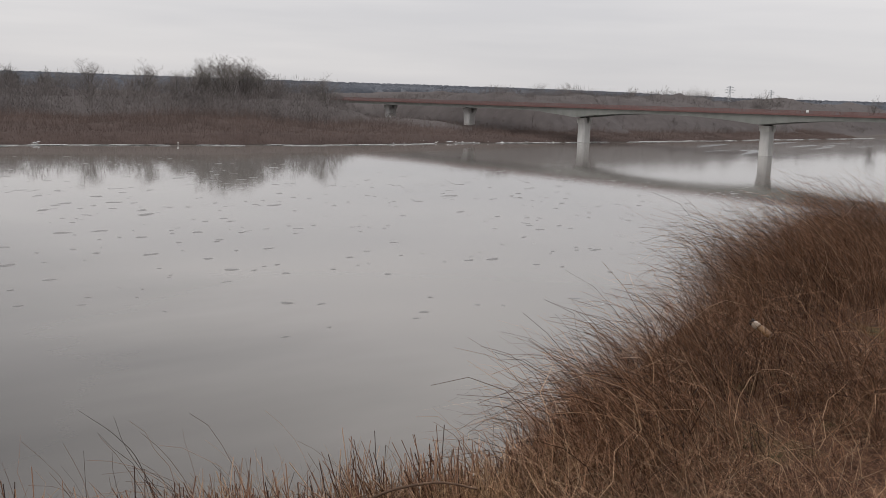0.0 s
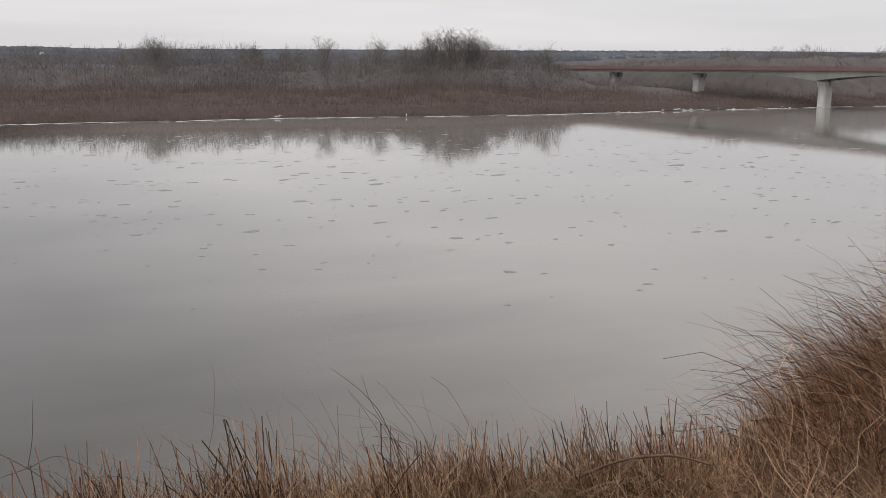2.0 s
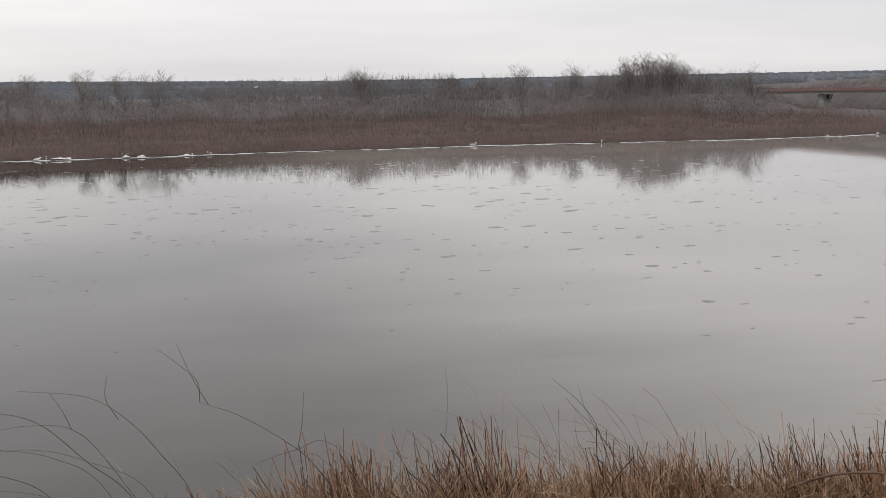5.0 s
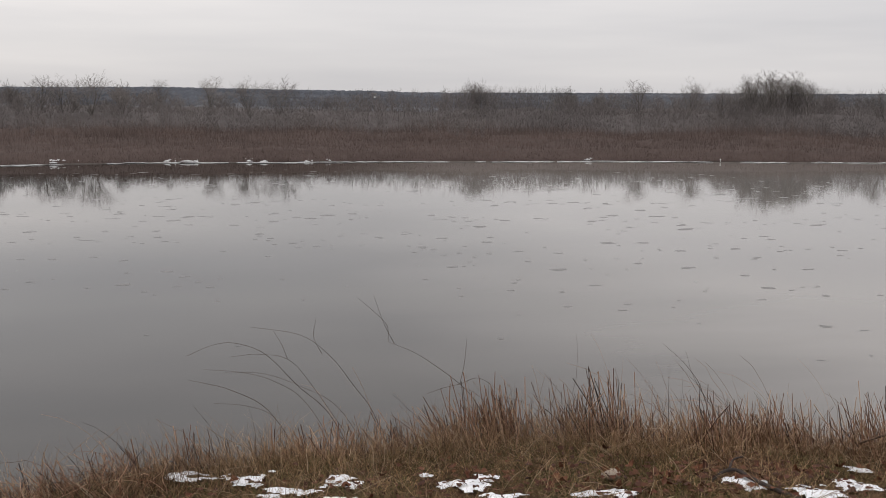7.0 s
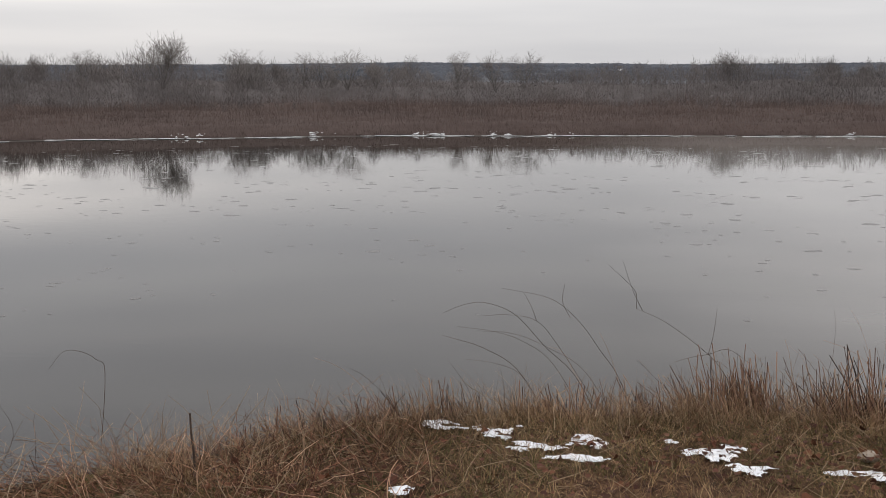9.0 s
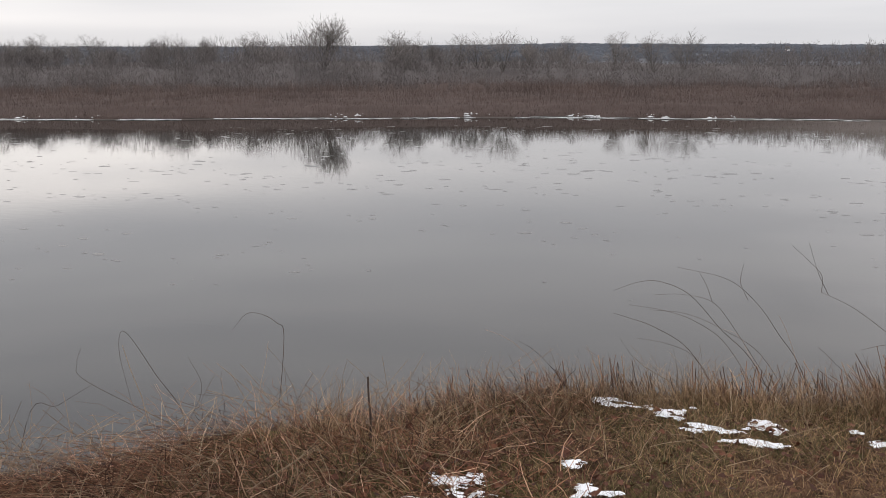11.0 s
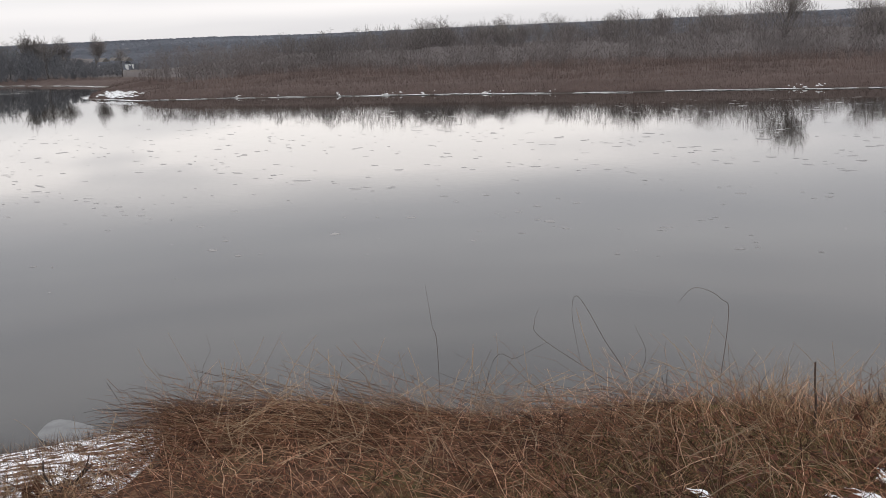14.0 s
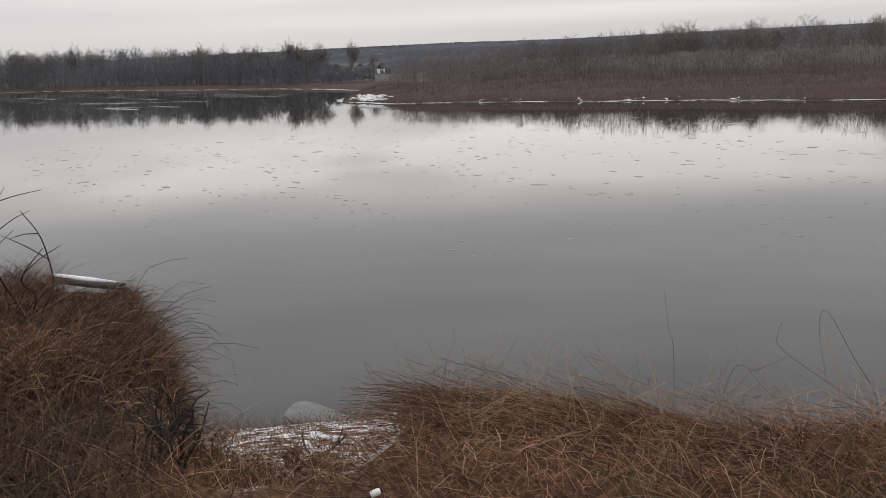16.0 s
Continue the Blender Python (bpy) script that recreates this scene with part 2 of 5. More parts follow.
MAT_RAIL = grainy("red_rail_paint", (0.143, 0.075, 0.070), (0.193, 0.105, 0.097), 0.8, 0.6, 0.005)
MAT_ASPHALT = grainy("asphalt", (0.04, 0.04, 0.04), (0.07, 0.07, 0.07), 5.0, 0.9, 0.01)
MAT_LEAF = island("fallen_leaf", [(0.0, (0.045, 0.016, 0.009)), (0.5, (0.085, 0.029, 0.015)), (1.0, (0.135, 0.054, 0.026))], 0.7, 3.0)
MAT_STONE = grainy("pale_stone", (0.20, 0.165, 0.13), (0.40, 0.34, 0.28), 18.0, 0.9, 0.01)
MAT_STEEL = grainy("galvanised_steel", (0.330, 0.345, 0.360), (0.480, 0.495, 0.510), 2.0, 0.6, 0.0)
MAT_WHITE = grainy("white_paint", (0.72, 0.72, 0.70), (0.82, 0.82, 0.80), 8.0, 0.5, 0.0)
MAT_GOLD = grainy("gold_lacquer", (0.085, 0.042, 0.018), (0.240, 0.140, 0.070), 40.0, 0.35, 0.0)
MAT_BRANCH = grainy("brown_branch_bark", (0.05, 0.03, 0.02), (0.14, 0.085, 0.055), 25.0, 0.85, 0.01)
MAT_DARK = grainy("dark_wet_wood", (0.018, 0.013, 0.011), (0.05, 0.036, 0.03), 30.0, 0.8, 0.005)


# ---- mesh helpers ----
rng = np.random.default_rng(7)


def mesh_of(name, verts, faces, mat, smooth=False):
    me = bpy.data.meshes.new(name)
    v = np.asarray(verts, dtype=np.float32)
    f = np.asarray(faces, dtype=np.int32)
    k = f.shape[1]
    me.vertices.add(len(v))
    me.vertices.foreach_set("co", v.ravel())
    me.loops.add(f.size)
    me.loops.foreach_set("vertex_index", f.ravel())
    me.polygons.add(len(f))
    me.polygons.foreach_set("loop_start", np.arange(0, f.size, k, dtype=np.int32))
    if smooth:
        me.polygons.foreach_set("use_smooth", np.ones(len(f), dtype=bool))
    me.update(calc_edges=True)
    me.materials.append(mat)
    return me


def thing(name, label, category, group="", kind="", at=(0, 0, 0)):
    ob = new(name)
    ob.location = at
    ob.empty_display_size = 0.2
    return tagged(ob, label, category, group, kind)


def part_mesh(name, me, parent, label=""):
    ob = new(name, me)
    ob.parent = parent
    return tagged(ob, label) if label else ob


def part(name, bm, mat, parent, label=""):
    me = bpy.data.meshes.new(name)
    bm.to_mesh(me)
    bm.free()
    me.materials.append(mat)
    return part_mesh(name, me, parent, label)


def tubes(lines, radii, sides=3):
    """lines: (N, K, 3) centre lines, radii: (N, K). Open tubes, one island each."""
    N, K, _ = lines.shape
    d = np.gradient(lines, axis=1)
    d /= np.linalg.norm(d, axis=2, keepdims=True) + 1e-9
    up = np.where(np.abs(d[..., 2:3]) > 0.9, np.array([1.0, 0, 0]), np.array([0, 0, 1.0]))
    a = np.cross(d, up)
    a /= np.linalg.norm(a, axis=2, keepdims=True) + 1e-9
    b = np.cross(d, a)
    ang = np.arange(sides) * 2 * np.pi / sides
    ring = a[:, :, None] * np.cos(ang)[:, None] + b[:, :, None] * np.sin(ang)[:, None]
    v = (lines[:, :, None] + ring * radii[:, :, None, None]).reshape(-1, 3)
    base = (np.arange(N)[:, None, None] * K + np.arange(K - 1)[None, :, None]) * sides
    i, j = np.arange(sides), (np.arange(sides) + 1) % sides
    f = np.stack([base + i, base + j, base + sides + j, base + sides + i], axis=-1).reshape(-1, 4)
    return v, f


def arcs(base, heading, length, lean, droop, K=5, wob=0.04):
    """Stems that rise from base, lean towards heading and droop towards their tips."""
    N = len(base)
    s = np.linspace(0, 1, K)
    th = lean[:, None] + droop[:, None] * s[None] ** 1.3
    step = length[:, None] / (K - 1)
    hx, hy = np.cos(heading)[:, None], np.sin(heading)[:, None]
    dx, dz = np.sin(th) * step, np.cos(th) * step
    w = rng.normal(0, wob, (N, K)) * length[:, None]
    x = np.cumsum(dx, 1) - dx
    z = np.cumsum(dz, 1) - dz
    w[:, 0] = 0
    return np.stack([base[:, 0:1] + hx * x - hy * w, base[:, 1:2] + hy * x + hx * w, base[:, 2:3] + z], axis=-1)


def blades(lines, width):
    """Flat grass blades along centre lines (N, K, 3), tapering to a point."""
    N, K, _ = lines.shape
    d = lines[:, -1] - lines[:, 0]
    side = np.stack([-d[:, 1], d[:, 0], 0 * d[:, 0]], -1) + rng.normal(0, 0.3, (N, 3)) * np.linalg.norm(d, axis=1, keepdims=True)
    side /= np.linalg.norm(side, axis=1, keepdims=True) + 1e-9
    taper = np.linspace(1, 0.15, K)
    off = side[:, None] * (width[:, None] * taper[None] * 0.5)[..., None]
    v = np.stack([lines - off, lines + off], 2).reshape(-1, 3)
    base = np.arange(N)[:, None] * K * 2 + np.arange(K - 1)[None] * 2
    f = np.stack([base, base + 1, base + 3, base + 2], -1).reshape(-1, 4)
    return v, f


# ---- the lie of the land ----
def table(x, rows):
    return np.interp(x, [r[0] for r in rows], [r[1] for r in rows])


BROW = [(-900, -60), (-60, -8), (-20, -4), (-13, -1.9), (-11.5, -1.0), (-10.3, -0.5), (-9, 0.1), (-8.3, 0.6), (-7.5, 1.3), (-5.5, 1.3), (-4.5, 1.5), (-3.7, 2.0), (-2.4, 2.93), (-1, 3.88), (-0.4, 4.12), (0.5, 4.2),
        (1.6, 4.05), (2.5, 3.86), (3.6, 3.78), (5, 4.4), (7.7, 5.8), (10, 6.6), (14, 7.6), (20, 9), (40, 12), (200, 15), (900, 20)]
FAR_SHORE = [(-2500, -700), (-1100, 40), (-779, 148), (-716, 173), (-594, 191), (-514, 198), (-464, 210), (-405, 211), (-325, 203), (-302, 178), (-288, 160), (-272, 150), (-240, 151), (-223, 158),
             (-189, 170), (-145, 182), (-112, 189), (-88, 198), (-59, 206), (-30, 215), (0, 216), (31, 219), (63, 220), (97, 218), (133, 214), (185, 220), (260, 223), (338, 230), (493, 246), (2500, 500)]
RIDGE = [(-90, 20), (-64, 27), (-56, 25), (-50, 29), (-44, 31), (-36, 30), (-28, 29), (-16, 27), (-8, 25), (0, 26), (8, 29), (16, 25), (28, 23), (40, 24), (48, 23), (54, 27), (60, 27), (75, 24), (90, 18)]
GULLY = (-3.45, 0.62, -0.899, 0.438)


def hump(x, y):
    return 0.5 * np.sin(x * 0.71 + 1.3) * np.cos(y * 0.53) + 0.3 * np.sin(x * 1.9 + y * 1.3) + 0.2 * np.sin(x * 4.1 - y * 3.7)


def near_land(x, y):
    d = y - table(x, BROW) - 0.12 * hump(x * 2, y)
    top = 12.4 + 0.035 * hump(x, y) - np.interp(x, [1.8, 2.4], [0.035, 0.08]) * np.clip(d + 1.2, 0, 1.2)
    z = top - 1.15 * np.maximum(d, 0) * np.clip(0.6 + d * 0.6, 0.6, 1)
    gx, gy, ux, uy = GULLY
    s = (x - gx) * ux + (y - gy) * uy
    aside = (x - gx) * uy - (y - gy) * ux
    lat = np.abs(aside)
    floor_z = 12.42 - 0.376 * s
    rough = 0.03 + 0.09 * np.clip(s / 12, 0, 1)
    cut = floor_z + np.where(aside < 0, 3.2, 1.3) * np.maximum(lat - 0.35 - 0.09 * s, 0) + rough * hump(x, y)
    fan = floor_z - 0.03 - np.where((aside > 0) & (s < 3), 0.9, 0.45) * np.maximum(lat - 0.6 - 0.12 * s, 0) - 1.6 * np.clip(1.3 - s, 0, 1.3) + rough * hump(x, y)
    return np.where(s > 0, np.maximum(np.minimum(z, cut), np.where(s > 0.15, fan, -9)), z)


def far_land(x, y):
    d = y - table(x, FAR_SHORE) - 0.7 * np.sin(x * 0.11) - 0.4 * np.sin(x * 0.37 + 1)
    low = (1.6 * np.clip(d / 7, -1.5, 1) + 1.2 * np.clip(d / 80, 0, 1)) * np.interp(x, [170, 230], [1, 0.3])
    az = np.degrees(np.arctan2(-x, np.maximum(y, 1)))
    r = np.hypot(x, y)
    rise = np.clip((r - 900) / 1500, 0, 1)
    return low + table(az, RIDGE) * rise * rise * (3 - 2 * rise) * np.clip(d / 200, 0, 1)


def land(x, y):
    x, y = np.asarray(x, float), np.asarray(y, float)
    return np.maximum(np.maximum(near_land(x, y), far_land(x, y)), -2.0)


def spread(*runs):
    return np.unique(np.round(np.concatenate([np.linspace(a, b, k) for a, b, k in runs]), 3))


def build_ground():
    xs = spread((-4600, -760, 40), (-720, -44, 170), (-40, -14, 45), (-14, 14, 150), (15, 40, 30), (44, 420, 95), (450, 4600, 40))
    ys = spread((-400, -4, 14), (-3, 13, 110), (13.5, 24, 20), (40, 120, 6), (128, 240, 80), (246, 420, 30), (450, 4600, 60))
    X, Y = np.meshgrid(xs, ys)
    v = np.stack([X, Y, land(X, Y)], -1).reshape(-1, 3)
    w, h = len(xs), len(ys)
    i = (np.arange(h - 1)[:, None] * w + np.arange(w - 1)[None]).ravel()
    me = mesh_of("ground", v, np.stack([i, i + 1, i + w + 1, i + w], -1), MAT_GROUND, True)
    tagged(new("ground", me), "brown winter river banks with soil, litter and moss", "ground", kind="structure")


def build_water():
    xs = spread((-4600, -100, 12), (-90, 90, 10), (100, 4600, 12))
    ys = spread((-1500, 0, 6), (10, 300, 12), (400, 2000, 6))
    X, Y = np.meshgrid(xs, ys)
    w, h = len(xs), len(ys)
    i = (np.arange(h - 1)[:, None] * w + np.arange(w - 1)[None]).ravel()
    me = mesh_of("water", np.stack([X, Y, 0 * X], -1).reshape(-1, 3), np.stack([i, i + 1, i + w + 1, i + w], -1), MAT_WATER)
    tagged(new("water", me), "calm grey-brown river mirroring the overcast sky", "river", kind="structure")


build_ground()
build_water()


# ---- floating slush and shore ice ----
def blob_discs(cx, cy, z, rx, ry, turn, sides=9, thick=0.02):
    """Flat irregular plates, rims at z, slightly domed."""
    N = len(cx)
    a = np.arange(sides) * 2 * np.pi / sides
    k = 1 + 0.28 * rng.normal(0, 1, (N, sides)).clip(-1.6, 1.6)
    px, py = rx[:, None] * k * np.cos(a), ry[:, None] * k * np.sin(a)
    c, s = np.cos(turn)[:, None], np.sin(turn)[:, None]
    X, Y = cx[:, None] + px * c - py * s, cy[:, None] + px * s + py * c
    zz = np.broadcast_to(np.asarray(z, float), (N,))
    rim = np.stack([X, Y, np.broadcast_to(zz[:, None], X.shape)], -1)
    hub = np.stack([cx, cy, zz + thick], -1)[:, None]
    v = np.concatenate([rim, hub], 1).reshape(-1, 3)
    base = np.arange(N)[:, None] * (sides + 1)
    i, j = np.arange(sides), (np.arange(sides) + 1) % sides
    f = np.stack([base + i, base + j, base + sides + 0 * i], -1).reshape(-1, 3)
    return v, f


def build_slush():
    n = 2200
    az = radians(90) + rng.uniform(-1.15, 1.4, n)
    r = 52 + 143 * rng.beta(2.1, 1.5, n)
    x, y = r * np.cos(az), r * np.sin(az)
    keep = (y > 25) & (y < table(x, FAR_SHORE) - 8)
    x, y = x[keep], y[keep]
    # drawn together into loose strings by the current
    y = y + 2.2 * np.sin(x * 0.05 + y * 0.3)
    m = len(x)
    size = rng.lognormal(-0.95, 0.42, m) * np.interp(np.hypot(x, y), [40, 120], [0.4, 1])
    v, f = blob_discs(x, y, 0.006, size * rng.uniform(0.55, 1.25, m), size * rng.uniform(0.3, 0.7, m), rng.normal(0.1, 0.25, m), 8, 0.012)
    tagged(new("floating_slush", mesh_of("floating_slush", v, f, MAT_SLUSH, True)), "small dull patches of slush ice drifting on the river", "slush ice", kind="stuff")


def shore_point(x, off=0.0):
    return table(x, FAR_SHORE) + 0.7 * np.sin(x * 0.11) + 0.4 * np.sin(x * 0.37 + 1) + off


def build_shore_ice():
    x = np.sort(rng.uniform(-780, 480, 1600))
    x = x[(np.sin(x * 0.31) + np.sin(x * 0.083 + 2) > -1.1)]
    m = len(x)
    v, f = blob_discs(x, shore_point(x, rng.uniform(-1.2, 0.2, m)), rng.uniform(0.05, 0.14, m), rng.uniform(0.8, 2.2, m), rng.uniform(0.3, 0.8, m), rng.normal(0, 0.1, m), 8, 0.06)
    tagged(new("shore_ice", mesh_of("shore_ice", v, f, MAT_ICE)), "broken white rim of ice along the far waterline", "shore ice", kind="stuff")
    # old snow caught among the brush just above the water
    at = rng.uniform(-235, 70, 26)
    x = np.concatenate([at[rng.integers(0, 26, 90)] + rng.normal(0, 1.1, 90), rng.uniform(150, 230, 20), rng.normal(-262, 5.5, 90)])
    y = shore_point(x, rng.uniform(0.3, 2.6, len(x)))
    y[-90:] += rng.uniform(1, 6, 90)
    big = np.concatenate([rng.lognormal(-1.2, 0.5, 110), rng.uniform(0.5, 1.3, 90)])
    v, f = blob_discs(x, y, land(x, y) + 0.10, big * 1.5, big * 0.6, rng.uniform(-0.2, 0.2, len(x)), 9, 0.3)
    tagged(new("bank_snow", mesh_of("bank_snow", v, f, MAT_ICE)), "small patches of old snow low on the far bank", "snow", kind="stuff")
    # long thin sheets of ice in the slack water upstream
    x = np.concatenate([rng.uniform(-620, -330, 60), rng.uniform(250, 400, 14)])
    y = np.concatenate([rng.uniform(95, 200, 60), rng.uniform(170, 215, 14)])
    ok = y < table(x, FAR_SHORE) - 6
    x, y = x[ok], y[ok]
    v, f = blob_discs(x, y, 0.012, rng.uniform(6, 22, len(x)), rng.uniform(0.5, 2.0, len(x)), rng.normal(0.25, 0.1, len(x)), 12, 0.01)
    tagged(new("ice_sheets", mesh_of("ice_sheets", v, f, MAT_CLEAR_ICE)), "long pale skins of thin ice on slack water", "thin ice", kind="stuff")


build_slush()
build_shore_ice()


# ---- far bank: brush, woods, single trees ----
def value_noise(x, y, cell, seed):
    """Smooth random field between 0 and 1."""
    g = np.random.default_rng(seed).uniform(0, 1, (256, 256))
    u, v = x / cell, y / cell
    i, j = np.floor(u).astype(int), np.floor(v).astype(int)
    a, b = u - i, v - j
    a, b = a * a * (3 - 2 * a), b * b * (3 - 2 * b)
    q = lambda m, k: g[m % 256, k % 256]
    return (q(i, j) * (1 - a) + q(i + 1, j) * a) * (1 - b) + (q(i, j + 1) * (1 - a) + q(i + 1, j + 1) * a) * b


def grid_faces(rows, cols):
    i = (np.arange(rows - 1)[:, None] * cols + np.arange(cols - 1)[None]).ravel()
    return np.stack([i, i + 1, i + cols + 1, i + cols], -1)


def brush_height(x, d):
    """Height of the willow brush d metres in from the far waterline."""
    deep = np.interp(x, [-292, -290, -255], [30, 22, 95])
    h = 0.5 + 4.4 * np.clip(d / 24, 0, 1) ** 0.8 * (0.55 + 0.9 * value_noise(x, d, 19.0, 14))
    h = h * (0.45 + 0.5 * value_noise(x, d, 2.2, 1) + 0.35 * value_noise(x, d, 7.0, 2)) * np.clip((deep - d) / 14, 0, 1)
    h = h * np.interp(x, [150, 210], [1, 0.8]) * np.where((x < -246) & (x > -282), 0.25, 1) * np.where(x < -300, 0.22, 1)
    return h * np.clip(d / 1.2, 0, 1)


def sprays(x, y, z, h, lean, wide, g):
    """Upright slivers: one thin bare twig each."""
    n = len(x)
    a, t = g.uniform(0, np.pi, n), g.uniform(0, 2 * np.pi, n)
    k = np.abs(g.normal(0, lean, n)) * h
    foot = np.stack([x, y, z], -1)
    tip = foot + np.stack([np.cos(t) * k, np.sin(t) * k, h], -1)
    side = np.stack([np.cos(a) * wide, np.sin(a) * wide, 0 * wide], -1)
    v = np.stack([foot - side, foot + side, tip], 1).reshape(-1, 3)
    return v, np.arange(n * 3).reshape(-1, 3)


def build_brush():
    xs = np.concatenate([np.arange(-800, -290, 1.6), np.arange(-290, 460, 0.9)])
    ds = np.concatenate([np.arange(0.6, 30, 1.1), np.arange(30, 100, 2.2)])
    X, D = np.meshgrid(xs, ds)
    Y = shore_point(X, D)
    # fill sheet under the twigs, coloured dark for the shade between them
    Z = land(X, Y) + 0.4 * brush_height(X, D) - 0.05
    me = mesh_of("willow_brush", np.stack([X, Y, Z], -1).reshape(-1, 3), grid_faces(len(ds), len(xs)), MAT_BRUSH_SHADE, True)
    tagged(new("willow_brush", me), "dense russet willow brush along the far bank, inner shade in its colour", "brush", kind="stuff")
    g = np.random.default_rng(11)
    n = 230000
    x = np.concatenate([g.uniform(-300, 460, n), g.uniform(-800, -290, 15000)])
    d = np.concatenate([0.7 + 96 * g.uniform(0, 1, n) ** 1.7, 0.7 + 28 * g.uniform(0, 1, 15000) ** 1.3])
    y = shore_point(x, d)
    h = brush_height(x, d)
    v, f = sprays(x, y, land(x, y) + 0.1 * h, 0.2 + h * g.uniform(0.35, 1.05, len(x)), 0.5, g.uniform(0.02, 0.05, len(x)), g)
    tagged(new("brush_twigs", mesh_of("brush_twigs", v, f, MAT_BRUSH)), "fine russet twigs standing out of the brush", "brush", kind="stuff")


def grow_tree(seed, height, spreadw, many, lines, rads, fork):
    """A bare tree: trunk forks into limbs, limbs into branches and twigs."""
    r = random.Random(seed)

    def shoot(p, d, length, rad, level):
        K = (5, 5, 4, 3, 2)[level]
        pts = [Vector(p)]
        dd = Vector(d).normalized()
        for k in range(K - 1):
            dd = (dd + Vector((r.gauss(0, 0.13), r.gauss(0, 0.13), 0.08 if level else 0.1))).normalized()
            pts.append(pts[-1] + dd * (length / (K - 1)))
        rr = [rad * (1 - 0.62 * k / (K - 1)) for k in range(K)]
        lines[level].append([tuple(q) for q in pts])
        rads[level].append(rr)
        if level >= 4:
            return
        kids = many[level]
        for k in range(kids):
            t = (0.38 + 0.62 * (k + r.random() * 0.8) / kids) if level else ((0.74 if fork else 0.32) + (0.26 if fork else 0.68) * (k + r.random() * 0.6) / kids)
            t = min(t, 1)
            q = pts[min(int(t * (K - 1)), K - 2)].lerp(pts[min(int(t * (K - 1)) + 1, K - 1)], t * (K - 1) - min(int(t * (K - 1)), K - 2))
            turn = 2.4 * k + r.uniform(-0.5, 0.5) + 1.3 * level
            out = Vector((math.cos(turn), math.sin(turn), 0))
            tilt = (0.12 + 0.62 * ((k * 0.618) % 1.0) if fork else 0.62 * r.uniform(0.6, 1.2) * (1.15 - 0.6 * t), 0.68, 0.8, 0.85)[level] * spreadw
            nd = (dd * math.cos(tilt) + out * math.sin(tilt)).normalized()
            nl = length * ((1.36 - 0.2 * ((k * 0.618) % 1.0) if fork else 0.86 - 0.42 * t) if level == 0 else (0, 0.52, 0.5, 0.52)[level]) * (r.uniform(0.9, 1.08) if fork and level == 0 else r.uniform(0.75, 1.15))
            shoot(q, nd, nl, max(rad * (0.48, 0.42, 0.45, 0.6)[level] * (1 - 0.3 * t), 0.018), level + 1)

    shoot((0, 0, -0.3), (r.gauss(0, 0.04), r.gauss(0, 0.04), 1), height * (0.4 if fork else 0.62), height * 0.02, 0)


def join(items):
    vs, fs, o = [], [], 0
    for v, f in items:
        vs.append(v)
        fs.append(f + o)
        o += len(v)
    return np.concatenate(vs), np.concatenate(fs)


def tree_kind(seed, height, spreadw, many, twig, fork=False):
    lines, rads = [[] for k in range(5)], [[] for k in range(5)]
    grow_tree(seed, height, spreadw, many, lines, rads, fork)
    v, f = join([tubes(np.array(lines[k]), np.array(rads[k]), 5) for k in (0, 1)])
    trunk = mesh_of("trunk", v, f, MAT_BARK, True)
    fine = np.array(lines[4])
    v, f = join([tubes(np.array(lines[k]), np.maximum(np.array(rads[k]), twig), 3) for k in (2, 3)] + [blades(fine, np.full(len(fine), 2.6 * twig))])
    return trunk, mesh_of("crown", v, f, MAT_CROWN), max(v[:, 2])


FULL, LIGHT = (10, 7, 5, 4), (7, 5, 4, 3)
TREE_KINDS = [tree_kind(s, 20.0, w, (10, 9, 6, 5) if k == 0 else FULL, 0.03 if k == 0 else 0.024, k in (0, 3)) for k, (s, w) in enumerate(((5, 0.92), (8, 1.1), (12, 1.25), (21, 1.0)))]
TREE_KINDS += [tree_kind(s, 20.0, w, LIGHT, 0.04) for s, w in ((33, 1.0), (41, 1.2), (57, 0.95), (64, 1.25))]
TREE_KINDS += [tree_kind(s, 20.0, w, FULL, 0.055, True) for s, w in ((71, 0.85), (78, 1.0))]


def clear_of_bridge(x, y):
    """True but for the open ground before and under the bridge."""
    line = 248.5 - 0.113 * (y - 159.0)
    return 1 - 0.72 * np.clip((np.degrees(np.arctan2(x, y)) - 31) / 4, 0, 1) * np.clip((line + 20 - x) / 10, 0, 1)


def polar(az, r):
    return -math.sin(radians(az)) * r, math.cos(radians(az)) * r


def plant_tree(kind, x, y, height, turn, label, group):
    trunk, crown, top = TREE_KINDS[kind]
    t = thing("tree", label, "tree", group, at=(x, y, float(land(x, y))))
    part_mesh("trunk", trunk, t)
    part_mesh("crown", crown, t)
    t.scale = (height / top,) * 3
    t.rotation_euler = (0, 0, turn)
    return t


